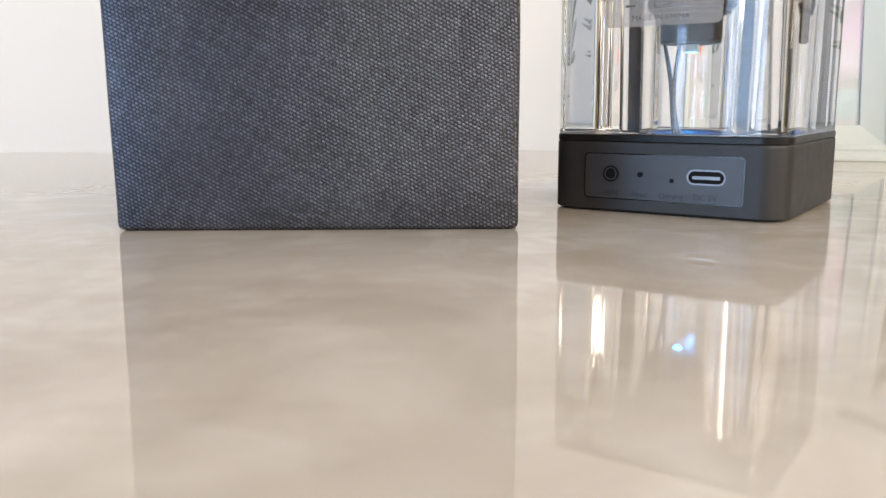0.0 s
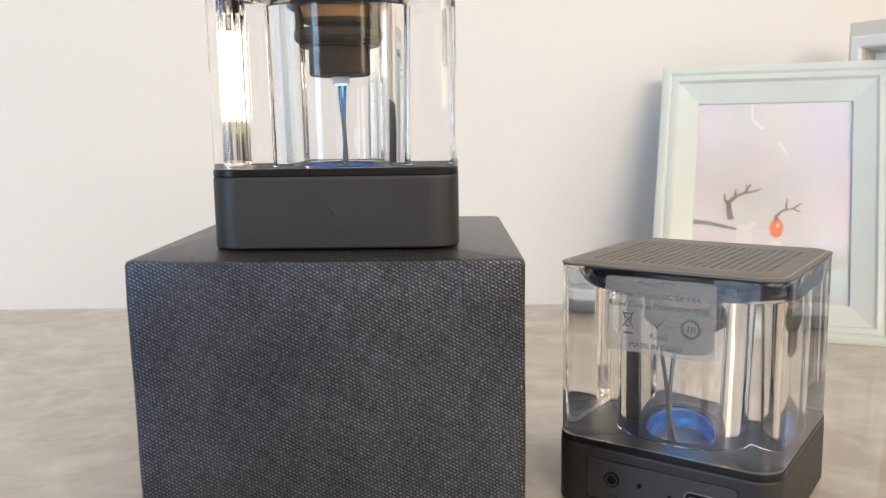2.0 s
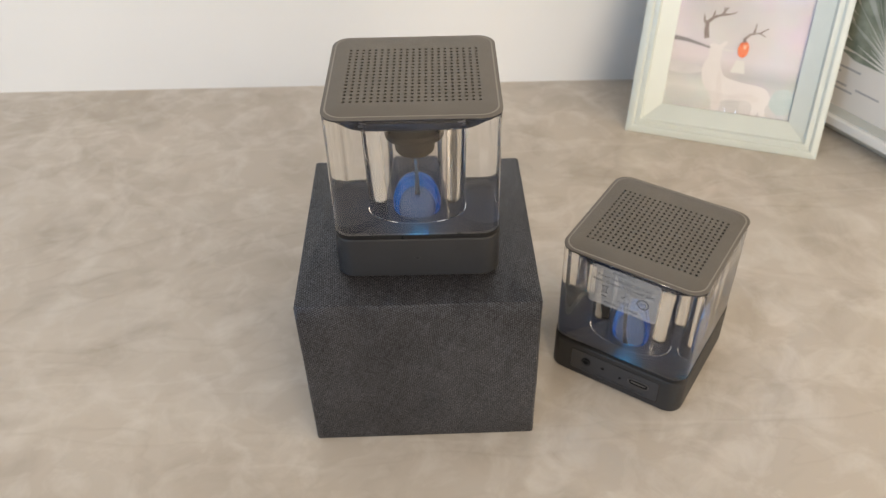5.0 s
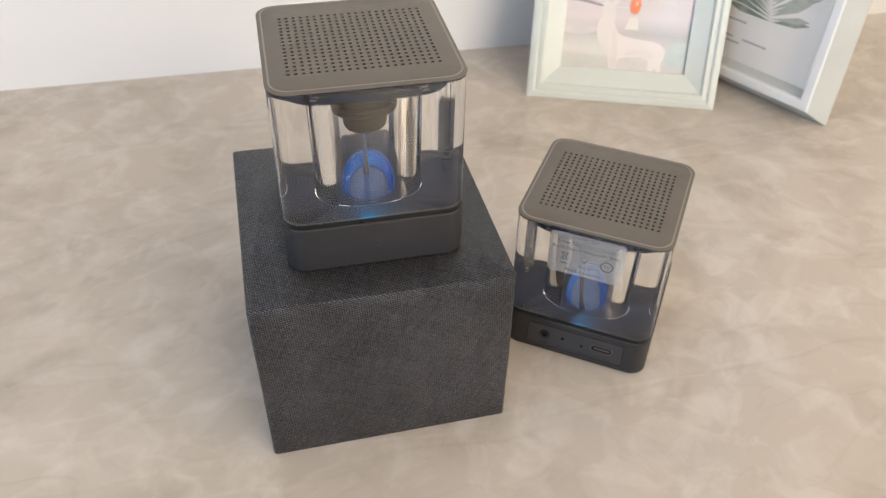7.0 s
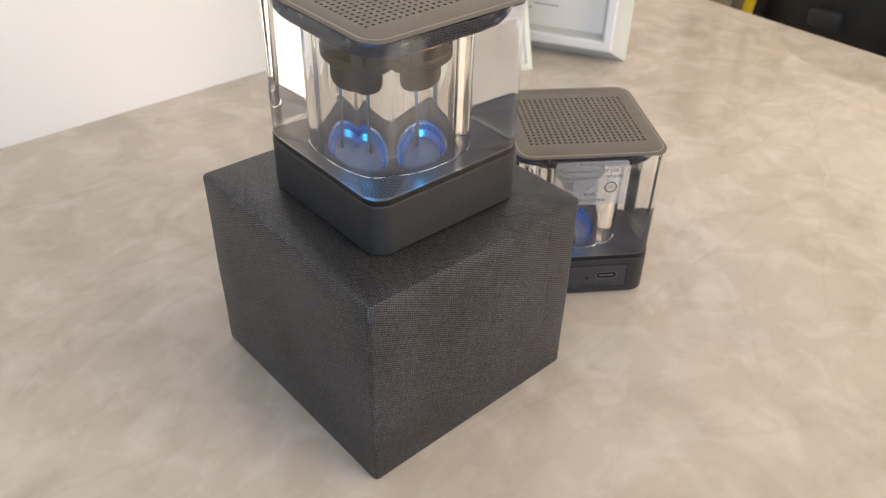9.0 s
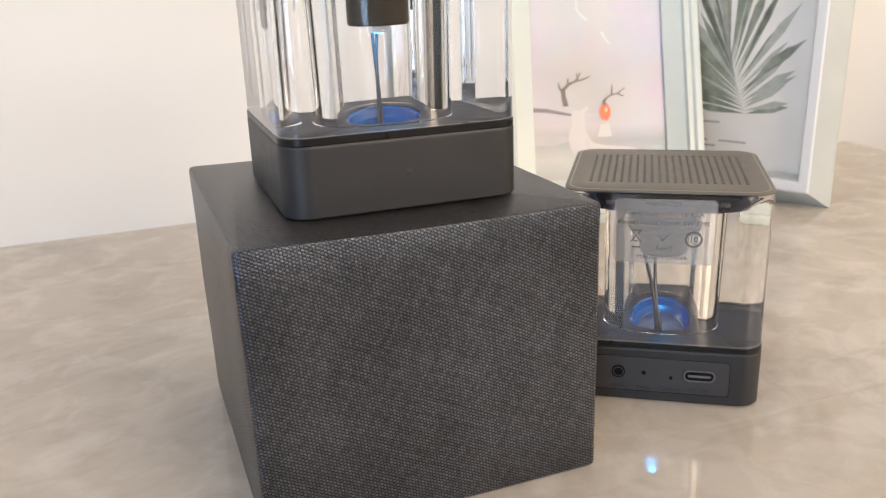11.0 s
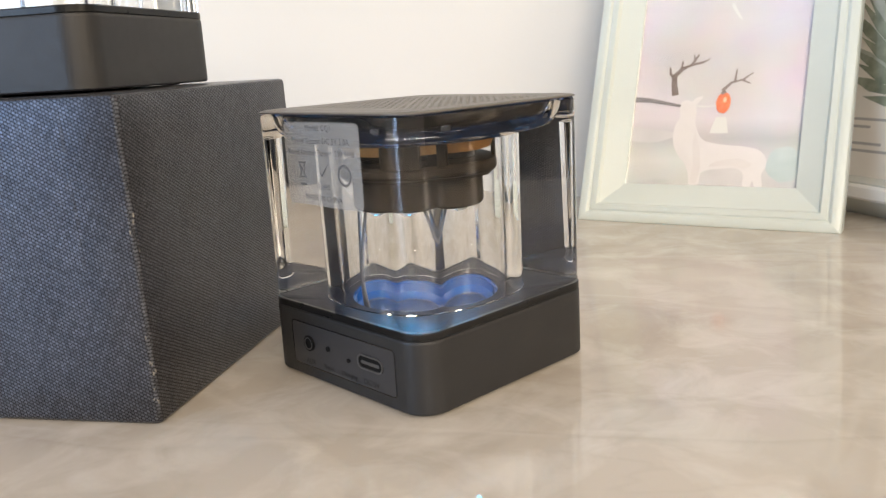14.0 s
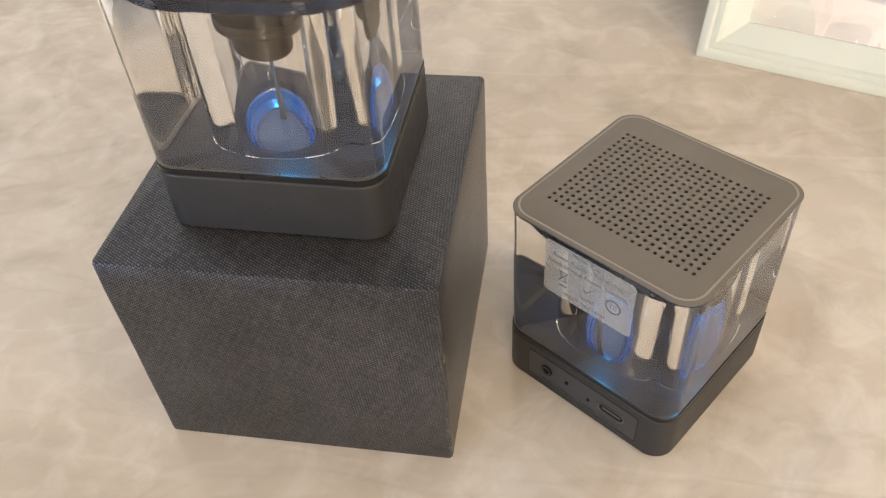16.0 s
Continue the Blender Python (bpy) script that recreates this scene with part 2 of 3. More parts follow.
WIRE = material("grey_wire_sleeve", (0.030, 0.030, 0.034), 0.5)
WHITE_PLASTIC = material("white_plastic_terminal", (0.7, 0.7, 0.68), 0.4)
# blue of the chip's light is put into the ring's own colour too
RING = varied("blue_lit_ring_plastic", (0.002, 0.044, 0.13), (0.003, 0.058, 0.165), 150.0, 0.24, 0.55)
BLUE_LED = material("blue_light_chip", (0.7, 0.8, 1.0), 0.3, glow=(0.0, 0.35, 1.0), power=175.0)
FLOOR_DISC = varied("blue_grey_satin_disc", (0.050, 0.064, 0.092), (0.066, 0.082, 0.115), 60.0, 0.22, 0.5, 0.3)
MINT = varied("mint_painted_wood", (0.61, 0.665, 0.635), (0.65, 0.705, 0.675), 25.0, 0.35, 0.5, fine=700.0)
PALE_GREY = varied("pale_grey_painted_wood", (0.50, 0.52, 0.49), (0.56, 0.575, 0.545), 25.0, 0.4, 0.5, fine=700.0)
LIP_WHITE = varied("white_painted_lip", (0.74, 0.74, 0.73), (0.79, 0.79, 0.78), 30.0, 0.35)
# warm light on the left liner, put into its colour
LIT_LINER = varied("warm_lit_liner", (0.62, 0.50, 0.34), (0.68, 0.56, 0.40), 40.0, 0.5)
PRINT = print_material()
PAPER_WHITE = varied("white_print_paper", (0.78, 0.74, 0.69), (0.82, 0.78, 0.73), 30.0, 0.6)
BACKING = varied("grey_backing_board", (0.22, 0.20, 0.18), (0.27, 0.25, 0.22), 40.0, 0.7)
SNOW_WHITE = varied("printed_white", (0.51, 0.492, 0.490), (0.56, 0.54, 0.537), 60.0, 0.6)
TWIG = material("printed_brown", (0.19, 0.15, 0.135), 0.6)
SHADE_GREY = material("printed_grey", (0.20, 0.19, 0.20), 0.6)
BANK_GREY = varied("printed_snow_grey", (0.42, 0.41, 0.415), (0.48, 0.47, 0.475), 90.0, 0.6)
FLANK = varied("printed_flank_grey", (0.48, 0.455, 0.455), (0.53, 0.505, 0.50), 90.0, 0.6)
ORANGE = varied("printed_orange", (0.58, 0.10, 0.04), (0.70, 0.20, 0.08), 300.0, 0.5)
PEACH = material("printed_peach", (0.72, 0.42, 0.28), 0.5)
SAGE = material("printed_sage", (0.53, 0.54, 0.51), 0.6)
TEAL = varied("printed_teal", (0.32, 0.40, 0.41), (0.42, 0.49, 0.49), 70.0, 0.6)
LEAF = varied("printed_leaf_green", (0.16, 0.185, 0.14), (0.34, 0.365, 0.29), 120.0, 0.6)
LEAF_PALE = varied("printed_leaf_pale", (0.34, 0.36, 0.31), (0.50, 0.51, 0.46), 120.0, 0.6)
PRINT_INK = material("faint_print_ink", (0.42, 0.41, 0.41), 0.6)
BROWN_WOOD = varied("brown_wood", (0.22, 0.15, 0.09), (0.31, 0.22, 0.14), 12.0, 0.5)
TAN_WOOD = varied("greyish_tan_wood", (0.27, 0.225, 0.165), (0.40, 0.345, 0.265), 16.0, 0.5)
BAG_CLOTH = varied("black_bag_cloth", (0.014, 0.0145, 0.0145), (0.030, 0.031, 0.031), 30.0, 0.6, fine=1500.0)
BAG_TRIM = varied("dark_grey_bag_trim", (0.03, 0.032, 0.035), (0.05, 0.052, 0.055), 60.0, 0.4)
YELLOW = varied("yellow_webbing", (0.72, 0.48, 0.01), (0.80, 0.56, 0.03), 90.0, 0.5)
PANE = material("picture_glass", (1, 1, 1), 0.02)
nodes_of(PANE)[2].inputs["Transmission Weight"].default_value = 1.0
nodes_of(PANE)[2].inputs["IOR"].default_value = 1.45


# ---- building helpers ----
def mesh_of(name, bm, mat, smooth=30.0):
    bmesh.ops.recalc_face_normals(bm, faces=bm.faces[:])
    me = bpy.data.meshes.new(name)
    bm.to_mesh(me)
    bm.free()
    me.materials.append(mat)
    if smooth:
        me.polygons.foreach_set("use_smooth", [True] * len(me.polygons))
        me.set_sharp_from_angle(angle=radians(smooth))
    return me


def part(name, bm, mat, parent, label="", smooth=30.0):
    ob = new(name, mesh_of(name, bm, mat, smooth))
    ob.parent = parent
    return tagged(ob, label)


def thing(name, label, category, m, group="", kind=""):
    ob = new(name)
    ob.empty_display_size = 0.02
    ob.matrix_basis = m
    return tagged(ob, label, category, group, kind)


def move(bm, m):
    bmesh.ops.transform(bm, matrix=m, verts=bm.verts[:])
    return bm


def block(sx, sy, sz, at=(0, 0, 0), edge=0.0, steps=2):
    bm = bmesh.new()
    bmesh.ops.create_cube(bm, size=1.0, matrix=Matrix.Translation(at) @ Matrix.Diagonal((sx, sy, sz, 1)))
    if edge:
        bmesh.ops.bevel(bm, geom=bm.edges[:], offset=edge, segments=steps, profile=0.5, affect="EDGES")
    return bm


def loft(loops, cap_first=False, cap_last=False, ring=False):
    """Skins a row of closed loops with the same number of points."""
    bm = bmesh.new()
    rows = [[bm.verts.new(p) for p in loop] for loop in loops]
    n = len(rows[0])
    pairs = list(zip(rows, rows[1:])) + ([(rows[-1], rows[0])] if ring else [])
    for a, b in pairs:
        for i in range(n):
            bm.faces.new((a[i], a[(i + 1) % n], b[(i + 1) % n], b[i]))
    if cap_first:
        bm.faces.new(rows[0][::-1])
    if cap_last:
        bm.faces.new(rows[-1])
    return bm


def square_reach(h, r, a):
    """How far a rounded square of half width h and corner radius r reaches in the direction a."""
    c, s = sorted((abs(math.cos(a)), abs(math.sin(a))), reverse=True)
    if h * s / c <= h - r:
        return h / c
    k = h - r
    return k * (c + s) + math.sqrt(max(r * r - k * k * (c - s) ** 2, 0.0))


TURNS = []
for q in range(4):
    TURNS += [q * math.pi / 2 + radians(d) for d in (-37.2, -30, -22, -14, -7, 0, 7, 14, 22, 30, 37.2, 37.9, 39.4, 41.0, 42.6, 44.2, 45.8, 47.4, 49.0, 50.6, 52.1)]


def square_loop(h, r, z):
    return [(square_reach(h, r, a) * math.cos(a), square_reach(h, r, a) * math.sin(a), z) for a in TURNS]


def circle_loop(r, z, wave=0.0, lobes=0):
    return [((r + wave * math.cos(lobes * a)) * math.cos(a), (r + wave * math.cos(lobes * a)) * math.sin(a), z) for a in TURNS]


def turned(profile, n=40, cap_first=True, cap_last=True):
    """A body of revolution from (radius, height) pairs."""
    return loft([[(r * math.cos(2 * math.pi * i / n), r * math.sin(2 * math.pi * i / n), z) for i in range(n)] for r, z in profile], cap_first, cap_last)


def tube(points, radius, n=8, taper=1.0):
    pts = [Vector(p) for p in points]
    loops = []
    for i, p in enumerate(pts):
        way = (pts[min(i + 1, len(pts) - 1)] - pts[max(i - 1, 0)]).normalized()
        side = way.orthogonal().normalized() if i == 0 else (loops_side - way * loops_side.dot(way)).normalized()
        loops_side = side
        up = way.cross(side)
        r = radius * (1 + (taper - 1) * i / (len(pts) - 1))
        loops.append([p + r * (side * math.cos(2 * math.pi * k / n) + up * math.sin(2 * math.pi * k / n)) for k in range(n)])
    return loft(loops, True, True)


def outline(points, depth, y=0.0):
    """A flat sheet of the given outline in the xz plane, with its front at y and its back at y + depth."""
    bm = bmesh.new()
    front = [bm.verts.new((x, y, z)) for x, z in points]
    back = [bm.verts.new((x, y + depth, z)) for x, z in points]
    bm.faces.new(front)
    bm.faces.new(back[::-1])
    for i in range(len(points)):
        j = (i + 1) % len(points)
        bm.faces.new((front[j], front[i], back[i], back[j]))
    return bm


def rounded(w, h, r, cx=0.0, cz=0.0, n=6):
    pts = []
    for qx, qz, a0 in ((1, 1, 0), (-1, 1, 90), (-1, -1, 180), (1, -1, 270)):
        for i in range(n + 1):
            a = radians(a0 + 90 * i / n)
            pts.append((cx + qx * (w / 2 - r) + r * math.cos(a), cz + qz * (h / 2 - r) + r * math.sin(a)))
    return pts


def ring_outline(outer, inner, depth, y=0.0):
    """A flat ring between two outlines with the same number of points."""
    loops = [[(x, y, z) for x, z in outer], [(x, y, z) for x, z in inner], [(x, y + depth, z) for x, z in inner], [(x, y + depth, z) for x, z in outer]]
    return loft(loops, ring=True)


def lettering(text, size, mat, parent, m, name="printed_line", align="CENTER"):
    curve = bpy.data.curves.new(name, "FONT")
    curve.body, curve.size, curve.align_x, curve.align_y, curve.extrude, curve.resolution_u = text, size, align, "CENTER", 0.00001, 2
    temp = bpy.data.objects.new(name, curve)
    scene.collection.objects.link(temp)
    bpy.context.view_layer.update()
    me = bpy.data.meshes.new_from_object(temp.evaluated_get(bpy.context.evaluated_depsgraph_get()))
    bpy.data.objects.remove(temp)
    me.materials.clear()
    me.materials.append(mat)
    ob = new(name, me)
    ob.parent = parent
    ob.matrix_basis = m
    return ob


def structure(name, bm, mat, label, category, smooth=0.0):
    return tagged(new(name, mesh_of(name, bm, mat, smooth)), label, category, kind="structure")


# ---- the room ----
FLOOR_Z = -0.75
TABLE_Z = -0.0015
structure("floor", block(4.2, 2.6, 0.05, (0.2, -0.7, FLOOR_Z - 0.025)), FLOORING, "brown wooden floor below the table", "floor")
structure("ceiling", block(4.2, 2.6, 0.05, (0.2, -0.7, 1.925)), PLASTER, "plain white ceiling above the table", "ceiling")
wall_back = structure("wall_back", block(4.2, 0.1, 2.65, (0.0, 0.05, 0.575)), PLASTER, "plain cream white wall behind the table", "wall")
wall_back.matrix_basis = pose(0.0, 0.3112, 0, 0, 0, -1.0)
structure("wall_left", block(0.1, 2.6, 2.65, (-1.85, -0.7, 0.575)), PLASTER, "plain white wall closing the room", "wall")


def wall_with_openings(name, m, length, openings, label):
    """A wall along its own x axis with openings (x0, x1, z0, z1) through it, from left to right, as one mesh."""
    lo, hi, t = FLOOR_Z, 1.9, 0.1
    bm, last = bmesh.new(), -length / 2
    fields = []
    for x0, x1, z0, z1 in openings:
        fields += [(last, x0, lo, hi), (x0, x1, lo, z0), (x0, x1, z1, hi)]
        last = x1
    fields.append((last, length / 2, lo, hi))
    for a, b, c, d in fields:
        bmesh.ops.create_cube(bm, size=1.0, matrix=Matrix.Translation(((a + b) / 2, 0, (c + d) / 2)) @ Matrix.Diagonal((b - a, t, d - c, 1)))
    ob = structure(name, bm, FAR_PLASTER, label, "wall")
    ob.matrix_basis = m
    return ob


wall_with_openings("wall_front", pose(0.2, -1.5, 0), 4.2, [(-2.00, -1.14, -0.12, 0.90), (-0.10, 1.02, 0.44, 0.96)], "unseen wall with two window openings, grey tuned for bounce light")
wall_with_openings("wall_right", pose(2.25, -0.7, 0, 0, 0, 90), 2.6, [(-0.80, 0.24, 0.10, 1.60)], "unseen wall with a large window opening, grey tuned for bounce light")

# ---- the table ----
table = thing("table", "polished greige stone tabletop with cloudy veins", "table", pose(0, 0, 0))
slab = block(2.1, 0.93, 0.02, (0, 0, 0), 0.0015)
part("tabletop", move(slab, pose(0.4555 - 1.05, 0.334 - 0.465, TABLE_Z - 0.01)), STONE, table, smooth=0)
part("apron", block(1.9, 0.70, 0.06, (-0.58, -0.12, TABLE_Z - 0.05), 0.002), BROWN_WOOD, table)
for lx in (-1.45, 0.30):
    for ly in (-0.42, 0.18):
        part("leg", block(0.06, 0.06, 0.67, (lx, ly, FLOOR_Z + 0.335), 0.004), BROWN_WOOD, table)

# ---- the gift box that serves as a stand ----
BW, BD, BH = 0.0920, 0.0966, 0.0754
BOX = pose(0.0024, 0.0482, 0.0)


def boxed_uv(me):
    layer = me.uv_layers.new(name="UVMap")
    for poly in me.polygons:
        k = max(range(3), key=lambda i: abs(poly.normal[i]))
        for li in poly.loop_indices:
            c = me.vertices[me.loops[li].vertex_index].co
            layer.data[li].uv = ((c.y, c.z), (c.x, c.z), (c.x, c.y))[k]


stand_box = thing("gift_box", "black embossed paper gift box used as a stand", "box", BOX)
BB = TABLE_Z + 0.0003
def box_loop(inset, z):
    return [(x, y, z) for x, y in rounded(BW - 2 * inset, BD - 2 * inset, 0.0014, n=4)]


lid = loft([box_loop(0.0006, BB), box_loop(0.0001, BB + 0.0006), box_loop(0.0, BB + 0.0016), box_loop(0.0, BH - 0.0012), box_loop(0.0003, BH - 0.0003), box_loop(0.0010, BH)], True, True)
bmesh.ops.subdivide_edges(lid, edges=[e for e in lid.edges if e.calc_length() > 0.05], cuts=7, use_grid_fill=True)
for v in lid.verts:
    if abs(v.co.z - BH / 2) < BH / 2 - 0.004:
        s = 0.00030 * noise.noise(v.co * 40)
        v.co += Vector((v.co.x, v.co.y, 0)).normalized() * s
# the lid sits a little high and wide over one side
for v in lid.verts:
    side = max(0.0, -v.co.x / (BW / 2))
    rise = max(0.0, v.co.z / BH)
    v.co.x -= 0.0006 * side * rise
    v.co.z += 0.0007 * side * rise
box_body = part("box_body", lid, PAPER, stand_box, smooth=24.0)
boxed_uv(box_body.data)
part("bottom_board", block(BW - 0.003, BD - 0.003, 0.0006, (0, 0, TABLE_Z + 0.0003)), HOLE, stand_box)
for cx, lean in ((-BW / 2 + 0.0115, 0.0010), (BW / 2 - 0.0135, -0.0008)):
    y = -BD / 2
    ridge = loft([[(cx + lean * z / BH - w, y + 0.0002, z), (cx + lean * z / BH, y - 0.00008, z), (cx + lean * z / BH + w * 0.7, y + 0.0002, z)] for z, w in ((0.002, 0.0006), (0.02, 0.0014), (0.05, 0.0012), (BH - 0.002, 0.0005))], True, True)
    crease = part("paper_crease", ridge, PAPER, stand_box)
    boxed_uv(crease.data)
# rubbed white flecks along the upright corner
scuff_rng = random.Random(11)
flecks = bmesh.new()
for _ in range(15):
    z = 0.004 + 0.045 * scuff_rng.random() ** 2.2
    tall = 0.0003 + 0.0007 * scuff_rng.random()
    a = radians(-45 + 60 * (scuff_rng.random() - 0.5))
    cx, cy = BW / 2 - 0.0014, -BD / 2 + 0.0014
    m = Matrix.Translation((cx + 0.00140 * math.cos(a), cy + 0.00140 * math.sin(a), z)) @ pose(0, 0, 0, 0, 0, math.degrees(a)) @ Matrix.Diagonal((0.00012, 0.00018 + 0.0002 * scuff_rng.random(), tall, 1))
    bmesh.ops.create_cube(flecks, size=1.0, matrix=m)
part("scuff", flecks, SCUFF, stand_box, "pale rubbed flecks along the edge", smooth=0)


# ---- the cube loudspeakers ----
HALF = 0.0309
DECK = 0.0203
LX = 0.0020
TOP = 0.0698


def perforated_plate():
    """A thin rounded square plate with rows of round holes through it."""
    nx, ny, w, d, zt, zb = 21, 17, 0.0492, 0.0410, TOP, TOP - 0.0006
    r, cut = 0.00064, 8
    px, py = w / nx, d / ny
    bm = bmesh.new()
    grid = {}

    def corner(i, j):
        if (i, j) not in grid:
            grid[i, j] = bm.verts.new((-w / 2 + i * px, -d / 2 + j * py, zt))
        return grid[i, j]

    for i in range(nx):
        for j in range(ny):
            cx, cy = -w / 2 + (i + 0.5) * px, -d / 2 + (j + 0.5) * py
            rim = [bm.verts.new((cx + r * math.cos(radians(45 * k + 22.5)), cy + r * math.sin(radians(45 * k + 22.5)), zt)) for k in range(cut)]
            low = [bm.verts.new((v.co.x, v.co.y, zb)) for v in rim]
            c = [corner(i + 1, j + 1), corner(i, j + 1), corner(i, j), corner(i + 1, j)]
            for k in range(4):
                bm.faces.new((c[k], rim[(2 * k + 1) % 8], rim[2 * k]))
                bm.faces.new((c[k], c[(k + 1) % 4], rim[(2 * k + 2) % 8], rim[(2 * k + 1) % 8]))
            for k in range(cut):
                bm.faces.new((rim[k], rim[(k + 1) % cut], low[(k + 1) % cut], low[k]))
    inner = [corner(i, 0) for i in range(nx)] + [corner(nx, j) for j in range(ny)]
    inner += [corner(i, ny) for i in range(nx, 0, -1)] + [corner(0, j) for j in range(ny, 0, -1)]
    loops = [[bm.verts.new(p) for p in square_loop(h, 0.0068, z)] for h, z in ((HALF - 0.0007, zt), (HALF, zt - 0.0003), (HALF, zb), (HALF - 0.0030, zb))]
    n = len(TURNS)
    for a, b in zip(loops, loops[1:]):
        for i in range(n):
            bm.faces.new((a[i], a[(i + 1) % n], b[(i + 1) % n], b[i]))
    edges = [bm.edges.get((loops[0][i], loops[0][(i + 1) % n])) for i in range(n)]
    edges += [bm.edges.get((inner[i], inner[(i + 1) % len(inner)])) for i in range(len(inner))]
    bmesh.ops.triangle_fill(bm, use_beauty=True, use_dissolve=False, edges=[e for e in edges if e])
    return bm


def cube_speaker(m, label, slack, reach):
    """slack and reach: how far the wires start to one side, and how far they bow away from the middle."""
    sp = thing("cube_speaker", label, "speaker", m, "pair of cube speakers")
    # base
    body = loft([square_loop(HALF - 0.0006, 0.0064, 0.0005), square_loop(HALF - 0.0002, 0.0067, 0.0007), square_loop(HALF, 0.0068, 0.0010), square_loop(HALF, 0.0068, 0.0024), square_loop(HALF, 0.0068, 0.0175),
                 square_loop(HALF, 0.0068, 0.0179), square_loop(HALF - 0.0002, 0.0066, 0.0184), square_loop(HALF - 0.0006, 0.0062, 0.0186),
                 circle_loop(0.0156, 0.0186), circle_loop(0.0154, 0.0150)], True, True)
    base = part("base", body, SHELL, sp, "dark grey moulded base")
    part("deck", loft([square_loop(HALF - 0.0007, 0.0064, 0.0186), square_loop(HALF - 0.0007, 0.0066, DECK - 0.0008), square_loop(HALF - 0.0007, 0.0066, DECK - 0.0002), square_loop(HALF - 0.0010, 0.0066, DECK),
                       circle_loop(0.0152, DECK), circle_loop(0.0151, 0.0186)], ring=True), DECKMAT, sp, "glossy black deck under the clear block")
    part("gasket", loft([square_loop(HALF - 0.0004, 0.0066, 0.0185), square_loop(HALF - 0.00005, 0.0068, 0.0187), square_loop(HALF - 0.00005, 0.0068, DECK - 0.0002), square_loop(HALF - 0.0003, 0.0067, DECK + 0.0001),
                         square_loop(HALF - 0.0022, 0.0062, DECK + 0.0001), square_loop(HALF - 0.0022, 0.0062, DECK - 0.0001)]), SEAM, sp, "black seam under the clear block")
    for sx in (-1, 1):
        for sy in (-1, 1):
            part("foot", move(turned([(0.0026, 0.0001), (0.0028, 0.0003), (0.0028, 0.0010)], 16), pose(sx * 0.021, sy * 0.021, 0)), HOLE, base)
    # port panel on the back of the base
    y = -HALF
    panel = part("port_panel", socket_panel(), PANEL, base, "blue-grey panel with sockets")
    rim_o, rim_i = rounded(0.0418, 0.0120, 0.0012, 0.0006, 0.0096), rounded(0.0412, 0.0114, 0.0010, 0.0006, 0.0096)
    part("panel_seam", ring_outline(rim_o, rim_i, 0.0004, y - 0.00012), GLOSS_BLACK, base)
    jack_x, usb_x, zc = -0.0126, 0.0123, 0.0103
    part("audio_socket", move(turned([(0.0021, 0), (0.0021, 0.0004), (0.0017, 0.0005), (0.0016, 0.0001), (0.0016, 0.00005)], 24), Matrix.Translation((jack_x, y - 0.0002, zc)) @ pose(0, 0, 0, 90)), HOLE, base, "round black audio socket")
    # no recesses cut: black discs and sheets give the shade inside the openings
    for hx, hz, hr in ((-0.0047, 0.0103, 0.0007), (0.0037, 0.0091, 0.00055)):
        part("pin_hole_shade", move(turned([(hr, 0), (hr, 0.0003), (hr * 0.6, 0.00032)], 14), Matrix.Translation((hx, y - 0.0001, hz)) @ pose(0, 0, 0, 90)), HOLE, base)
    port = part("charging_port", ring_outline(rounded(0.0096, 0.0038, 0.00185, usb_x, zc, 8), rounded(0.0088, 0.0030, 0.00148, usb_x, zc, 8), 0.0006, y - 0.00045), PORT_STEEL, base, "steel rimmed charging port")
    part("port_cavity_shade", outline(rounded(0.0089, 0.0031, 0.0015, usb_x, zc, 8), 0.0003, y - 0.0002), HOLE, port)
    part("port_tongue", outline(rounded(0.0068, 0.0008, 0.0003, usb_x, zc - 0.0001, 4), 0.0002, y - 0.0003), PORT_STEEL, port)
    jack_ring = lambda r: [(jack_x + r * math.cos(2 * math.pi * i / 24), zc + r * math.sin(2 * math.pi * i / 24)) for i in range(24)]
    part("socket_sleeve", ring_outline(jack_ring(0.0017), jack_ring(0.0014), 0.0002, y - 0.00072), PANEL, base)
    for word, wx, size in (("AUX", jack_x, 0.0019), ("Reset", -0.0047, 0.0019), ("Charging", 0.0036, 0.0018), ("DC 5V", usb_x, 0.0021)):
        lettering(word, size, PORT_INK, base, Matrix.Translation((wx, y - 0.00022, 0.0052)) @ pose(0, 0, 0, 90))
    part("status_dot", move(turned([(0.0010, 0), (0.0010, 0.00010), (0.0007, 0.00016), (0.0003, 0.00017)], 20), Matrix.Translation((0, HALF - 0.00002, 0.0095)) @ pose(0, 0, 0, -90)), SHELL, base)
    part("status_hole_shade", move(turned([(0.00022, 0), (0.00022, 0.0002)], 10), Matrix.Translation((0, HALF + 0.00002, 0.0095)) @ pose(0, 0, 0, -90)), HOLE, base)
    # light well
    part("light_ring", loft([circle_loop(0.0150, DECK - 0.0004), circle_loop(0.0147, DECK - 0.0010), circle_loop(0.0142, DECK - 0.0010), circle_loop(0.0138, 0.0172), circle_loop(0.0128, 0.0162), circle_loop(0.0122, 0.0165), circle_loop(0.0114, 0.0158)]), RING, sp, "frosted ring with the blue light put into its colour")
    part("light_floor", turned([(0.0116, 0.0152), (0.0116, 0.0158), (0.0106, 0.0160), (0.0104, 0.0157), (0.0060, 0.0156), (0.0020, 0.0157)], 48), FLOOR_DISC, sp, "grey disc inside the frosted ring")
    # clear block with its bore and the pocket for the dish
    zl, zt = DECK - 0.0004, TOP - 0.0007
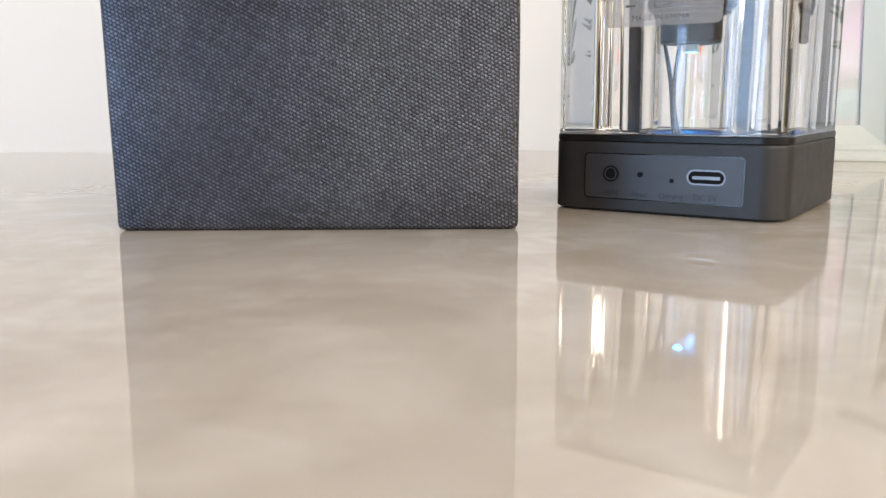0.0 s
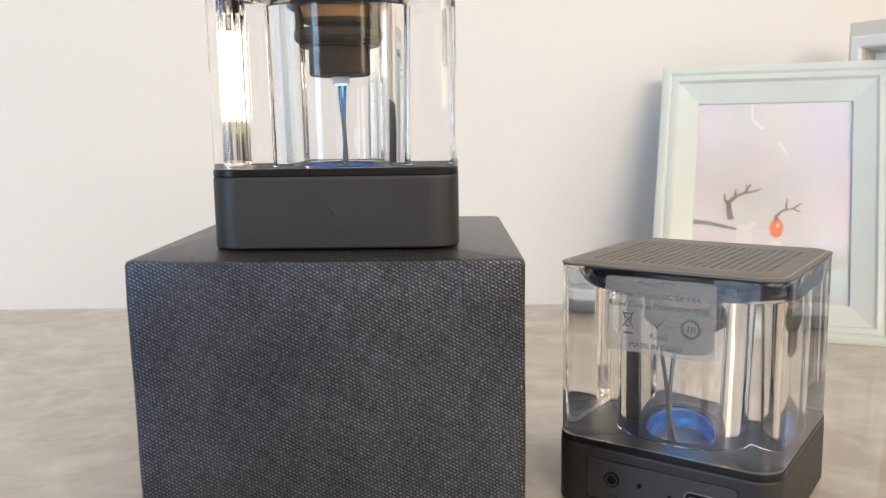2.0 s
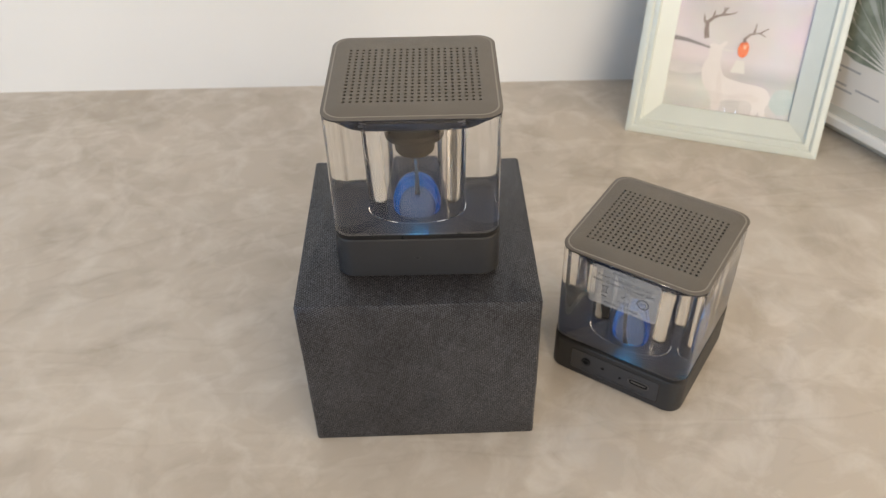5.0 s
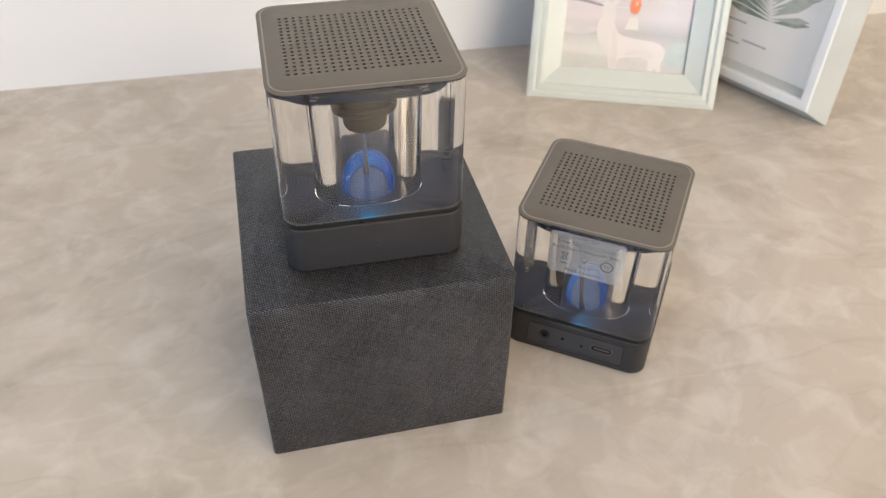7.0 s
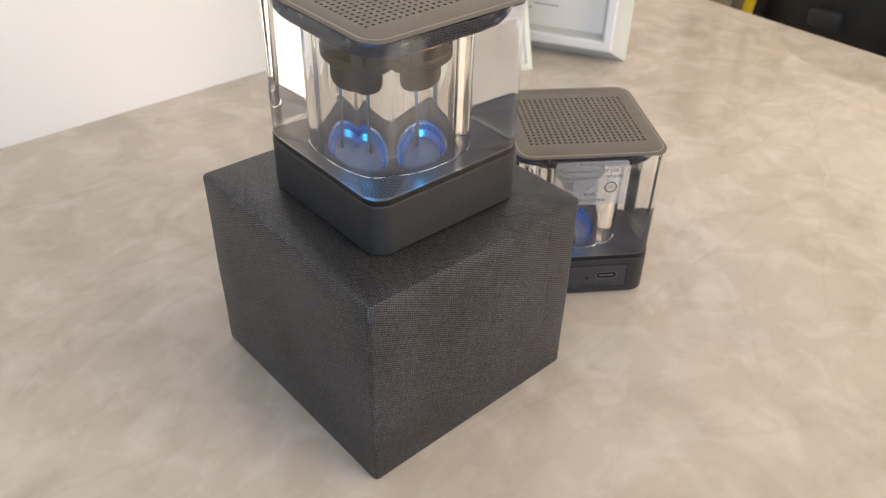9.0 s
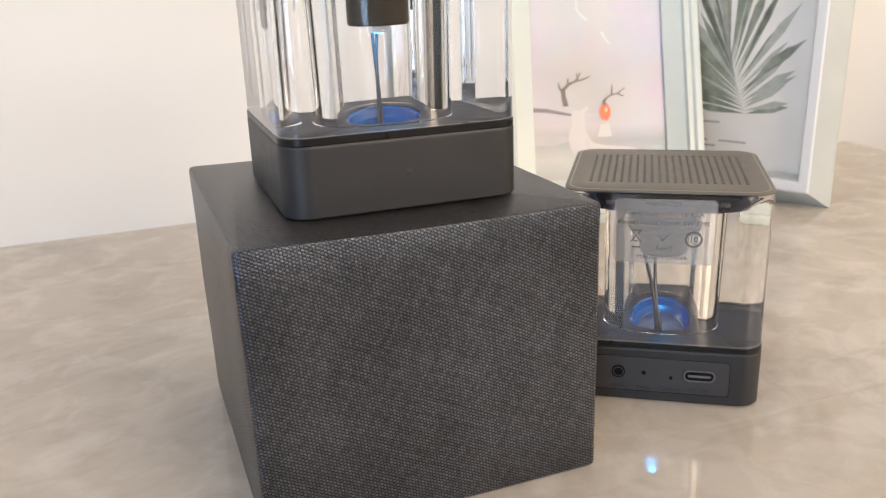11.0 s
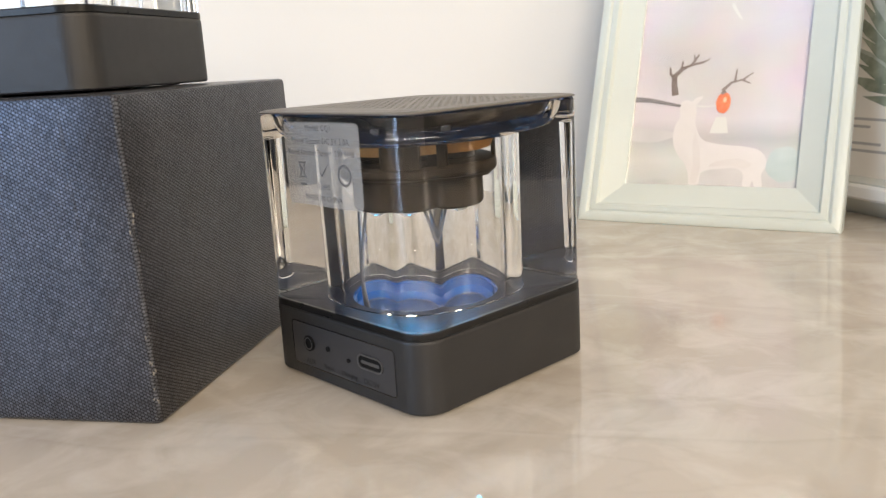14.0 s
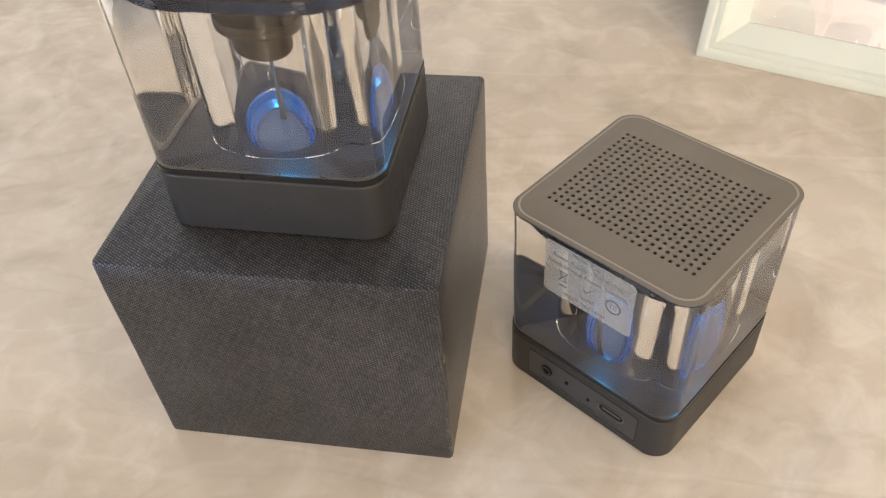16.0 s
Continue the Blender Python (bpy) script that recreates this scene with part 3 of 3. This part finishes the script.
    clear = loft([square_loop(0.0186, 0.0173, zl), square_loop(0.0186, 0.0173, DECK + 0.00004), square_loop(0.0184, 0.0172, DECK + 0.00019), square_loop(0.0191, 0.0178, 0.0610), square_loop(0.0195, 0.0178, 0.0614),
                  square_loop(0.0226, 0.0102, 0.0618), square_loop(0.0245, 0.0100, 0.0627), square_loop(0.0259, 0.0096, 0.0643), square_loop(0.0268, 0.0092, 0.0665), square_loop(0.0273, 0.0090, zt),
                  square_loop(HALF - 0.0007, 0.0064, zt), square_loop(HALF - 0.0002, 0.0066, zt - 0.0005),
                  square_loop(HALF - 0.0003, 0.0066, zl + 0.0005), square_loop(HALF - 0.0008, 0.0064, zl)], ring=True)
    glass = part("clear_block", clear, ACRYLIC, sp, "clear solid acrylic block with a round bore", smooth=40.0)
    glass.visible_shadow = False
    # dish and driver
    dish = part("dish", loft([square_loop(0.0271, 0.0088, TOP - 0.0007), square_loop(0.0265, 0.0090, 0.0667), square_loop(0.0256, 0.0094, 0.0646), square_loop(0.0242, 0.0098, 0.0631), square_loop(0.0224, 0.0100, 0.0622), circle_loop(0.0170, 0.0621)], False, True), DISH, sp, "dark glossy dish under the plate")
    for q in range(4):
        for s in (-1, 1):
            part("slot", move(outline(rounded(0.0028, 0.0011, 0.0005), 0.0004), pose(0, 0, 0, 0, 0, 90 * q) @ pose(s * 0.0168, -0.0261, 0.0651, 20, 0, 0)), PORT_STEEL, dish)
    driver = part("driver_flange", loft([circle_loop(0.0176, 0.0621), circle_loop(0.0179, 0.0617), circle_loop(0.0176, 0.0611), circle_loop(0.0150, 0.0609)], True, True), BASKET, sp, "dark grey driver flange")
    part("cone", turned([(0.0163, 0.0609), (0.0159, 0.0596), (0.0149, 0.0582), (0.0090, 0.0575)], 48), SPIDER, driver, "tan paper cone seen through the basket")
    part("cone_neck", turned([(0.0094, 0.0579), (0.0086, 0.0568), (0.0084, 0.0555)], 48), BASKET, driver)
    for q in range(4):
        a = 90 * q + 45
        part("basket_arm", move(block(0.0018, 0.0036, 0.0066, (0.0160, 0, 0.0581), 0.0006), pose(0, 0, 0, 0, 0, a)), BASKET, driver)
    part("basket_ring", turned([(0.0140, 0.0558), (0.0166, 0.0556), (0.0172, 0.0548), (0.0172, 0.0534), (0.0166, 0.0526), (0.0156, 0.0523), (0.0150, 0.0515), (0.0114, 0.0513)], 48), BASKET, driver)
    part("magnet", turned([(0.0112, 0.0515), (0.0116, 0.0511), (0.0116, 0.0446), (0.0112, 0.0440), (0.0080, 0.0438)], 48), BASKET, driver, "dark grey magnet cup")
    lamp = part("lamp_holder", block(0.0060, 0.0052, 0.0021, (0, 0, 0.0428), 0.0004), WHITE_PLASTIC, driver, "small white lamp holder under the magnet")
    part("light_chip", turned([(0.0004, 0.04162), (0.0020, 0.04165), (0.0021, 0.0418)], 20), BLUE_LED, lamp, "bright blue light pointing down")
    for s in (-1, 1):
        pts = []
        for i in range(17):
            k = i / 16
            pts.append((s * 0.0005 + (0.0018 if slack > 0.002 else 0.0003) * s * (1 - k) ** 4 - slack * (1 - k) ** 1.3 + 0.0004 * math.sin(6 * k + s), -0.0050 - reach * math.sin(k * 2.2), 0.0438 - k * 0.0276))
        part("wire", tube(pts, 0.0007, 8), WIRE, driver)
    # plate
    plate = part("top_plate", perforated_plate(), PLATE, sp, "grey metal plate with rows of round holes", smooth=25.0)
    part("plate_edge", loft([square_loop(HALF - 0.0011, 0.0064, TOP + 0.00003), square_loop(HALF - 0.0014, 0.0062, TOP + 0.00008), square_loop(HALF - 0.0017, 0.0060, TOP + 0.00003)]), RIM, plate, "thin bright edge line")
    # added black sheet gives the shade below the holes
    part("hole_shade_sheet", loft([square_loop(0.0262, 0.0086, TOP - 0.0008), square_loop(0.0256, 0.0086, TOP - 0.0026)], False, True), HOLE, plate, "black sheet added for the dark under the holes")
    # frosted data label
    ly = -HALF + 0.00012
    lab = part("data_label", outline(rounded(0.0298, 0.0202, 0.0014, LX - 0.0026, 0.0573), 0.00005, ly), FILM, glass, "frosted data label on the clear block")
    lab.visible_shadow = False
    ink = lambda x, z: Matrix.Translation((LX + x, ly - 0.00002, z)) @ pose(0, 0, 0, 90)
    for text, z, size in (("Model: CQ1", 0.0660, 0.0021), ("Power Supply: DC 5V 1.0A", 0.0629, 0.0021), ("Rated Output Power: 5W RMS", 0.0601, 0.0021), ("MADE IN CHINA", 0.0492, 0.0020)):
        lettering(text, size, INK, glass, ink(-0.0030, z))
    lettering("RoHS", 0.0021, INK, glass, ink(-0.0024, 0.0520))
    lettering("10", 0.0026, INK, glass, ink(0.0060, 0.0552))
    circ = lambda r: [(LX + 0.0060 + r * math.cos(2 * math.pi * i / 28), 0.0552 + r * math.sin(2 * math.pi * i / 28)) for i in range(28)]
    part("ring_mark", ring_outline(circ(0.0026), circ(0.0020), 0.00002, ly - 0.00003), INK, glass)
    part("tick_mark", outline([(LX - 0.0042, 0.0560), (LX - 0.0030, 0.0542), (LX + 0.0002, 0.0580), (LX - 0.0029, 0.0550)], 0.00002, ly - 0.00003), INK, glass)
    part("bar_mark", outline(rounded(0.0026, 0.0005, 0.0001, LX - 0.0108, 0.0523, 2), 0.00002, ly - 0.00003), INK, glass)
    bin_pts = [(LX - 0.0121, 0.0578), (LX - 0.0096, 0.0578), (LX - 0.0101, 0.0540), (LX - 0.0116, 0.0540)]
    bin_in = [(LX - 0.0118, 0.0574), (LX - 0.0099, 0.0574), (LX - 0.0103, 0.0543), (LX - 0.0114, 0.0543)]
    part("bin_mark", ring_outline(bin_pts, bin_in, 0.00002, ly - 0.00003), INK, glass)
    for d in (-1, 1):
        part("cross_mark", move(outline(rounded(0.0052, 0.0003, 0.0001, n=2), 0.00002, ly - 0.00004), Matrix.Translation((LX - 0.01085, 0, 0.0559)) @ pose(0, 0, 0, 0, d * 52, 0)), INK, glass)
    return sp


def socket_panel():
    return outline(rounded(0.0413, 0.0115, 0.0010, 0.0006, 0.0096), 0.0003, -HALF - 0.00008)


SPEAKER_2 = pose(0.1031, 0.0485, TABLE_Z - 0.0001, 0, 0, -34.7)
cube_speaker(SPEAKER_2, "clear acrylic cube speaker with dark grey base standing on the table", 0.0058, 0.0078)
cube_speaker(pose(0.0029, 0.0463, BH + 0.0002, 0, 0, 179.1), "clear acrylic cube speaker with blue light standing on the black box", -0.0002, 0.0006)


# ---- the picture frames ----
def mitred(profile, w, h, side):
    """One rail of a mitred frame. profile: (inset, depth) pairs, depth towards the viewer; side 0 bottom, 1 right, 2 top, 3 left."""
    corners = [(0, 0), (w, 0), (w, h), (0, h)]
    inward = [(1, 1), (-1, 1), (-1, -1), (1, -1)]
    a, b = side, (side + 1) % 4
    loops = []
    for k in (a, b):
        loops.append([(corners[k][0] + inward[k][0] * i, -d, corners[k][1] + inward[k][1] * i) for i, d in profile])
    return loft(loops, True, True)


def photo_frame(name, label, m, w, h, profile, mat, lip, lip_mat):
    fr = thing(name, label, "picture frame", m, "picture frames by the wall")
    for side, word in enumerate(("bottom_rail", "side_rail", "top_rail", "side_rail")):
        rail = part(word, mitred(profile, w, h, side), mat, fr, smooth=20.0)
        if lip:
            part("inner_lip", mitred(lip, w, h, side), lip_mat, rail, smooth=20.0)
    return fr


F1 = pose(0.1345, 0.2400, TABLE_Z, 0, 0, -20.6) @ pose(0, 0, 0, -20.5, 0, 0)
F1W, F1H = 0.1172, 0.1485
mint_profile = [(0.0, -0.009), (0.0, -0.0014), (0.0005, -0.0004), (0.0016, 0.0), (0.0040, 0.0), (0.0047, -0.0005), (0.0051, -0.0012), (0.0056, -0.0013), (0.0061, -0.0008), (0.0084, -0.0006), (0.0090, -0.0014), (0.0095, -0.0026), (0.0180, -0.0057), (0.0200, -0.0062), (0.0200, -0.0085), (0.0150, -0.009)]
mint_frame = photo_frame("photo_frame", "mint green wooden photo frame with a winter deer print", F1, F1W, F1H, mint_profile, MINT, None, None)
PX0, PX1, PZ0, PZ1 = 0.0185, F1W - 0.0185, 0.0185, F1H - 0.0185
PW, PH, PY = PX1 - PX0, PZ1 - PZ0, 0.0082


def at_print(u, v):
    return PX0 + 0.0015 + u * (PW - 0.003), PZ0 + 0.0015 + v * (PH - 0.003)


card = bmesh.new()
cv = [card.verts.new(p) for p in ((0, 0, 0), (PW, 0, 0), (PW, PH, 0), (0, PH, 0))]
card.faces.new(cv)
print_sheet = part("print", card, PRINT, mint_frame, "faded winter print with a white deer", smooth=0)
print_sheet.matrix_basis = pose(PX0, PY, PZ0, 90, 0, 0)
part("backing_board", block(F1W - 0.02, 0.003, F1H - 0.02, (F1W / 2, 0.0102, F1H / 2), 0.0005), BACKING, mint_frame)
part("easel_strut", block(0.030, 0.0025, 0.085, (F1W / 2, 0.016, 0.055), 0.0005), BACKING, mint_frame)


def printed(name, pts, mat, lift=0.0001):
    return part(name, outline([at_print(u, v) for u, v in pts], 0.00004, PY - lift), mat, print_sheet_holder, smooth=0)


print_sheet_holder = mint_frame


def blob(cu, cv_, ru, rv, n=20, wob=0.0, seed=1):
    r = random.Random(seed)
    return [(cu + ru * math.cos(2 * math.pi * i / n) * (1 + wob * (r.random() - 0.5)), cv_ + rv * math.sin(2 * math.pi * i / n) * (1 + wob * (r.random() - 0.5))) for i in range(n)]


def stroke(points, w0, w1):
    left, right = [], []
    for i, (x, y) in enumerate(points):
        a, b = points[max(i - 1, 0)], points[min(i + 1, len(points) - 1)]
        dx, dy = b[0] - a[0], (b[1] - a[1]) * 1.45
        d = math.hypot(dx, dy) or 1.0
        w = w0 + (w1 - w0) * i / (len(points) - 1)
        left.append((x - dy / d * w, y + dx / d * w / 1.45))
        right.append((x + dy / d * w, y - dx / d * w / 1.45))
    return left + right[::-1]


def flowing(points, steps=4):
    """A closed outline led smoothly through the given points."""
    out, n = [], len(points)
    for i in range(n):
        p0, p1, p2, p3 = (Vector(points[(i + k) % n]) for k in (-1, 0, 1, 2))
        for j in range(steps):
            t = j / steps
            out.append(tuple(0.5 * (2 * p1 + (p2 - p0) * t + (2 * p0 - 5 * p1 + 4 * p2 - p3) * t * t + (3 * p1 - p0 - 3 * p2 + p3) * t ** 3)))
    return out


printed("printed_snowbank", flowing([(0.0, 0.255), (0.12, 0.25), (0.25, 0.235), (0.27, 0.215), (0.15, 0.19), (0.0, 0.20)]), BANK_GREY, 0.0001)
printed("printed_shadow", flowing([(0.44, 0.012), (0.50, 0.075), (0.60, 0.082), (0.69, 0.075), (0.71, 0.012), (0.58, 0.006)]), BANK_GREY, 0.0001)
printed("printed_deer", flowing([(0.285, 0.360), (0.315, 0.377), (0.350, 0.372), (0.385, 0.345), (0.392, 0.315), (0.388, 0.285), (0.405, 0.245), (0.440, 0.205), (0.50, 0.188), (0.60, 0.178), (0.70, 0.172), (0.775, 0.158), (0.815, 0.128), (0.822, 0.092),
                                 (0.800, 0.052), (0.812, 0.006), (0.770, 0.004), (0.755, 0.028), (0.742, 0.004), (0.700, 0.006), (0.700, 0.052), (0.655, 0.080), (0.570, 0.076), (0.490, 0.070), (0.452, 0.052), (0.444, 0.006), (0.392, 0.004), (0.378, 0.052),
                                 (0.352, 0.095), (0.308, 0.130), (0.276, 0.170), (0.262, 0.220), (0.270, 0.265), (0.294, 0.300), (0.288, 0.330)]), SNOW_WHITE, 0.0002)
printed("printed_flank", flowing([(0.395, 0.020), (0.402, 0.10), (0.388, 0.18), (0.398, 0.23), (0.430, 0.17), (0.448, 0.09), (0.432, 0.015)], 3), FLANK, 0.0003)
printed("printed_flank", flowing([(0.50, 0.085), (0.62, 0.092), (0.70, 0.078), (0.74, 0.10), (0.66, 0.122), (0.54, 0.108)], 3), FLANK, 0.0003)
printed("printed_ear", flowing([(0.355, 0.365), (0.385, 0.388), (0.420, 0.392), (0.400, 0.368), (0.372, 0.350)], 3), SNOW_WHITE, 0.0003)
printed("printed_string", stroke([(0.375, 0.352), (0.44, 0.347), (0.52, 0.352)], 0.004, 0.003), SAGE, 0.0003)
for pts, w0, w1 in (([(0.25, 0.40), (0.235, 0.45), (0.235, 0.49), (0.28, 0.52), (0.33, 0.535), (0.37, 0.58)], 0.020, 0.005), ([(0.33, 0.535), (0.40, 0.545), (0.44, 0.56)], 0.009, 0.003),
                    ([(0.235, 0.47), (0.205, 0.50), (0.20, 0.53)], 0.011, 0.003), ([(0.27, 0.515), (0.275, 0.555)], 0.009, 0.003), ([(0.35, 0.545), (0.34, 0.58)], 0.006, 0.003),
                    ([(0.53, 0.415), (0.58, 0.45), (0.66, 0.465)], 0.010, 0.004), ([(0.60, 0.455), (0.605, 0.51)], 0.008, 0.003), ([(0.65, 0.465), (0.70, 0.49)], 0.006, 0.003), ([(0.64, 0.46), (0.69, 0.445)], 0.006, 0.003)):
    printed("printed_antler", stroke(pts, w0 * 1.05, w1 * 1.2), TWIG, 0.0003)
printed("printed_branch", stroke([(0.0, 0.385), (0.10, 0.380), (0.20, 0.365), (0.29, 0.352)], 0.018, 0.008), SHADE_GREY, 0.0003)
printed("printed_bauble", blob(0.545, 0.362, 0.043, 0.047, 18, 0.12), ORANGE, 0.0004)
printed("printed_highlight", blob(0.553, 0.375, 0.010, 0.012, 12, 0.3, 3), PEACH, 0.0005)
printed("printed_cap", stroke([(0.528, 0.402), (0.555, 0.412)], 0.010, 0.008), TWIG, 0.0005)
printed("printed_tag", [(0.51, 0.30), (0.57, 0.30), (0.59, 0.23), (0.48, 0.23)], SAGE, 0.0003)
printed("printed_shrub", blob(0.92, 0.10, 0.10, 0.075, 18, 0.1, 5), TEAL, 0.0003)
printed("printed_twig", stroke([(0.36, 1.0), (0.36, 0.93), (0.38, 0.90), (0.44, 0.865)], 0.006, 0.012), SAGE, 0.0003)
printed("printed_twig", stroke([(0.54, 0.80), (0.57, 0.76), (0.60, 0.73)], 0.012, 0.006), SAGE, 0.0003)
pane_1 = part("glass_pane", block(PW + 0.001, 0.0012, PH + 0.001, (F1W / 2, PY - 0.0014, F1H / 2)), PANE, mint_frame, smooth=0)
pane_1.visible_shadow = False

F2W, F2H = 0.1190, 0.1600
F2_YAW = -61.5
F2 = pose(0.3050, 0.1698, TABLE_Z, 0, 0, F2_YAW) @ pose(0, 0, 0, -1.5, 0, 0) @ pose(-F2W, 0, 0)
deep_profile = [(0.0, 0.0), (0.0, 0.002), (0.0085, 0.0125), (0.0095, 0.0125), (0.0095, 0.0)]
lip_profile = [(0.0097, 0.003), (0.0087, 0.0127), (0.0097, 0.0136), (0.0142, 0.0136), (0.0150, 0.0127), (0.0150, 0.003)]
deep_frame = photo_frame("photo_frame", "deep pale grey frame with white lip and palm leaf print", F2, F2W, F2H, deep_profile, PALE_GREY, lip_profile, LIP_WHITE)
part("backing_board", block(F2W - 0.004, 0.003, F2H - 0.004, (F2W / 2, 0.0008, F2H / 2), 0.0005), BACKING, deep_frame)
part("print", block(F2W - 0.030, 0.0006, F2H - 0.030, (F2W / 2, -0.0040, F2H / 2)), PAPER_WHITE, deep_frame, "white print of a palm leaf with faint writing", smooth=0)
# left liner is coloured as lit, the other three stay pale grey
for side in range(4):
    part("inner_liner", mitred([(0.0150, 0.0044), (0.0150, 0.0105), (0.0158, 0.0105), (0.0175, 0.0044)], F2W, F2H, side), LIT_LINER if side == 3 else PALE_GREY, deep_frame, smooth=20.0)
leaf_rng = random.Random(7)


def at_leaf(u, v):
    return 0.0175 + u * (F2W - 0.035), 0.0175 + v * (F2H - 0.035)


for i in range(38):
    side, k = (-1 if i % 2 else 1), (i // 2) / 18
    root = (0.60 - 0.14 * k, 0.255 + 0.25 * k)
    ang = radians(177 - 80 * k if side < 0 else 12 + 72 * k) + 0.22 * (leaf_rng.random() - 0.5)
    long = (0.50 + 0.14 * k if side < 0 else 0.36 + 0.26 * k) + 0.20 * (leaf_rng.random() - 0.5)
    dx, dz = math.cos(ang) * long, math.sin(ang) * long / 1.15
    tip = (min(max(root[0] + dx, 0.02), 0.97), min(max(root[1] + dz, 0.245), 0.97))
    wide = 0.021 + 0.016 * leaf_rng.random()
    nx, nz = -math.sin(ang) * wide, math.cos(ang) * wide / 1.4
    far = 0.62 + 0.1 * leaf_rng.random()
    mid = (root[0] + (tip[0] - root[0]) * far, root[1] + (tip[1] - root[1]) * far)
    pts = [root, (mid[0] + nx, max(mid[1] + nz, 0.245)), tip, (mid[0] - nx * 0.7, max(mid[1] - nz * 0.7, 0.243))]
    part("printed_leaf", outline([at_leaf(*p) for p in pts], 0.00003, -0.0044 - 0.00004 * (i % 4 + 1)), LEAF_PALE if leaf_rng.random() < 0.33 else LEAF, deep_frame, smooth=0)
for v, a, b in ((0.205, 0.06, 0.42), (0.178, 0.06, 0.26), (0.118, 0.10, 0.34), (0.118, 0.42, 0.62), (0.092, 0.12, 0.40)):
    p0, p1 = at_leaf(a, v), at_leaf(b, v)
    part("writing_bar", block(p1[0] - p0[0], 0.00004, 0.0012, ((p0[0] + p1[0]) / 2, -0.0044, p0[1])), PRINT_INK, deep_frame, smooth=0)

# ---- beyond the end of the table ----
cabinet = thing("wooden_cabinet", "greyish tan wooden cabinet side standing against the wall", "cabinet", pose(0.67, 0.282, FLOOR_Z))
part("side_panel", block(0.16, 0.042, 0.95, (0, 0, 0.475), 0.004), TAN_WOOD, cabinet)
part("edge_strip", block(0.012, 0.004, 0.95, (-0.03, -0.022, 0.475), 0.001), BAG_TRIM, cabinet)
bag = thing("backpack", "black cloth backpack with grey trim beside the table", "bag", pose(0.895, 0.04, FLOOR_Z))
sack = block(0.55, 0.42, 0.86, (0, 0, 0.43), 0.05, 4)
bmesh.ops.subdivide_edges(sack, edges=[e for e in sack.edges if e.calc_length() > 0.1], cuts=6, use_grid_fill=True)
for v in sack.verts:
    v.co += Vector((v.co.x, v.co.y, 0)).normalized() * 0.014 * noise.noise(v.co * 7)
part("sack", sack, BAG_CLOTH, bag)
part("pocket", block(0.04, 0.20, 0.34, (-0.272, -0.06, 0.56), 0.015, 3), BAG_CLOTH, bag)
part("trim", tube([(-0.296, 0.12, 0.745), (-0.296, 0.07, 0.748), (-0.296, 0.062, 0.74), (-0.296, 0.058, 0.68)], 0.004), BAG_TRIM, bag)
part("buckle", block(0.012, 0.030, 0.016, (-0.285, 0.132, 0.705), 0.003), BAG_TRIM, bag)
part("strap", tube([(-0.20, 0.060, 0.800), (-0.235, 0.120, 0.797), (-0.262, 0.160, 0.788), (-0.278, 0.184, 0.770), (-0.288, 0.196, 0.745), (-0.292, 0.203, 0.715), (-0.294, 0.206, 0.680), (-0.294, 0.207, 0.62)], 0.0055, 10), YELLOW, bag, "yellow webbing strap")
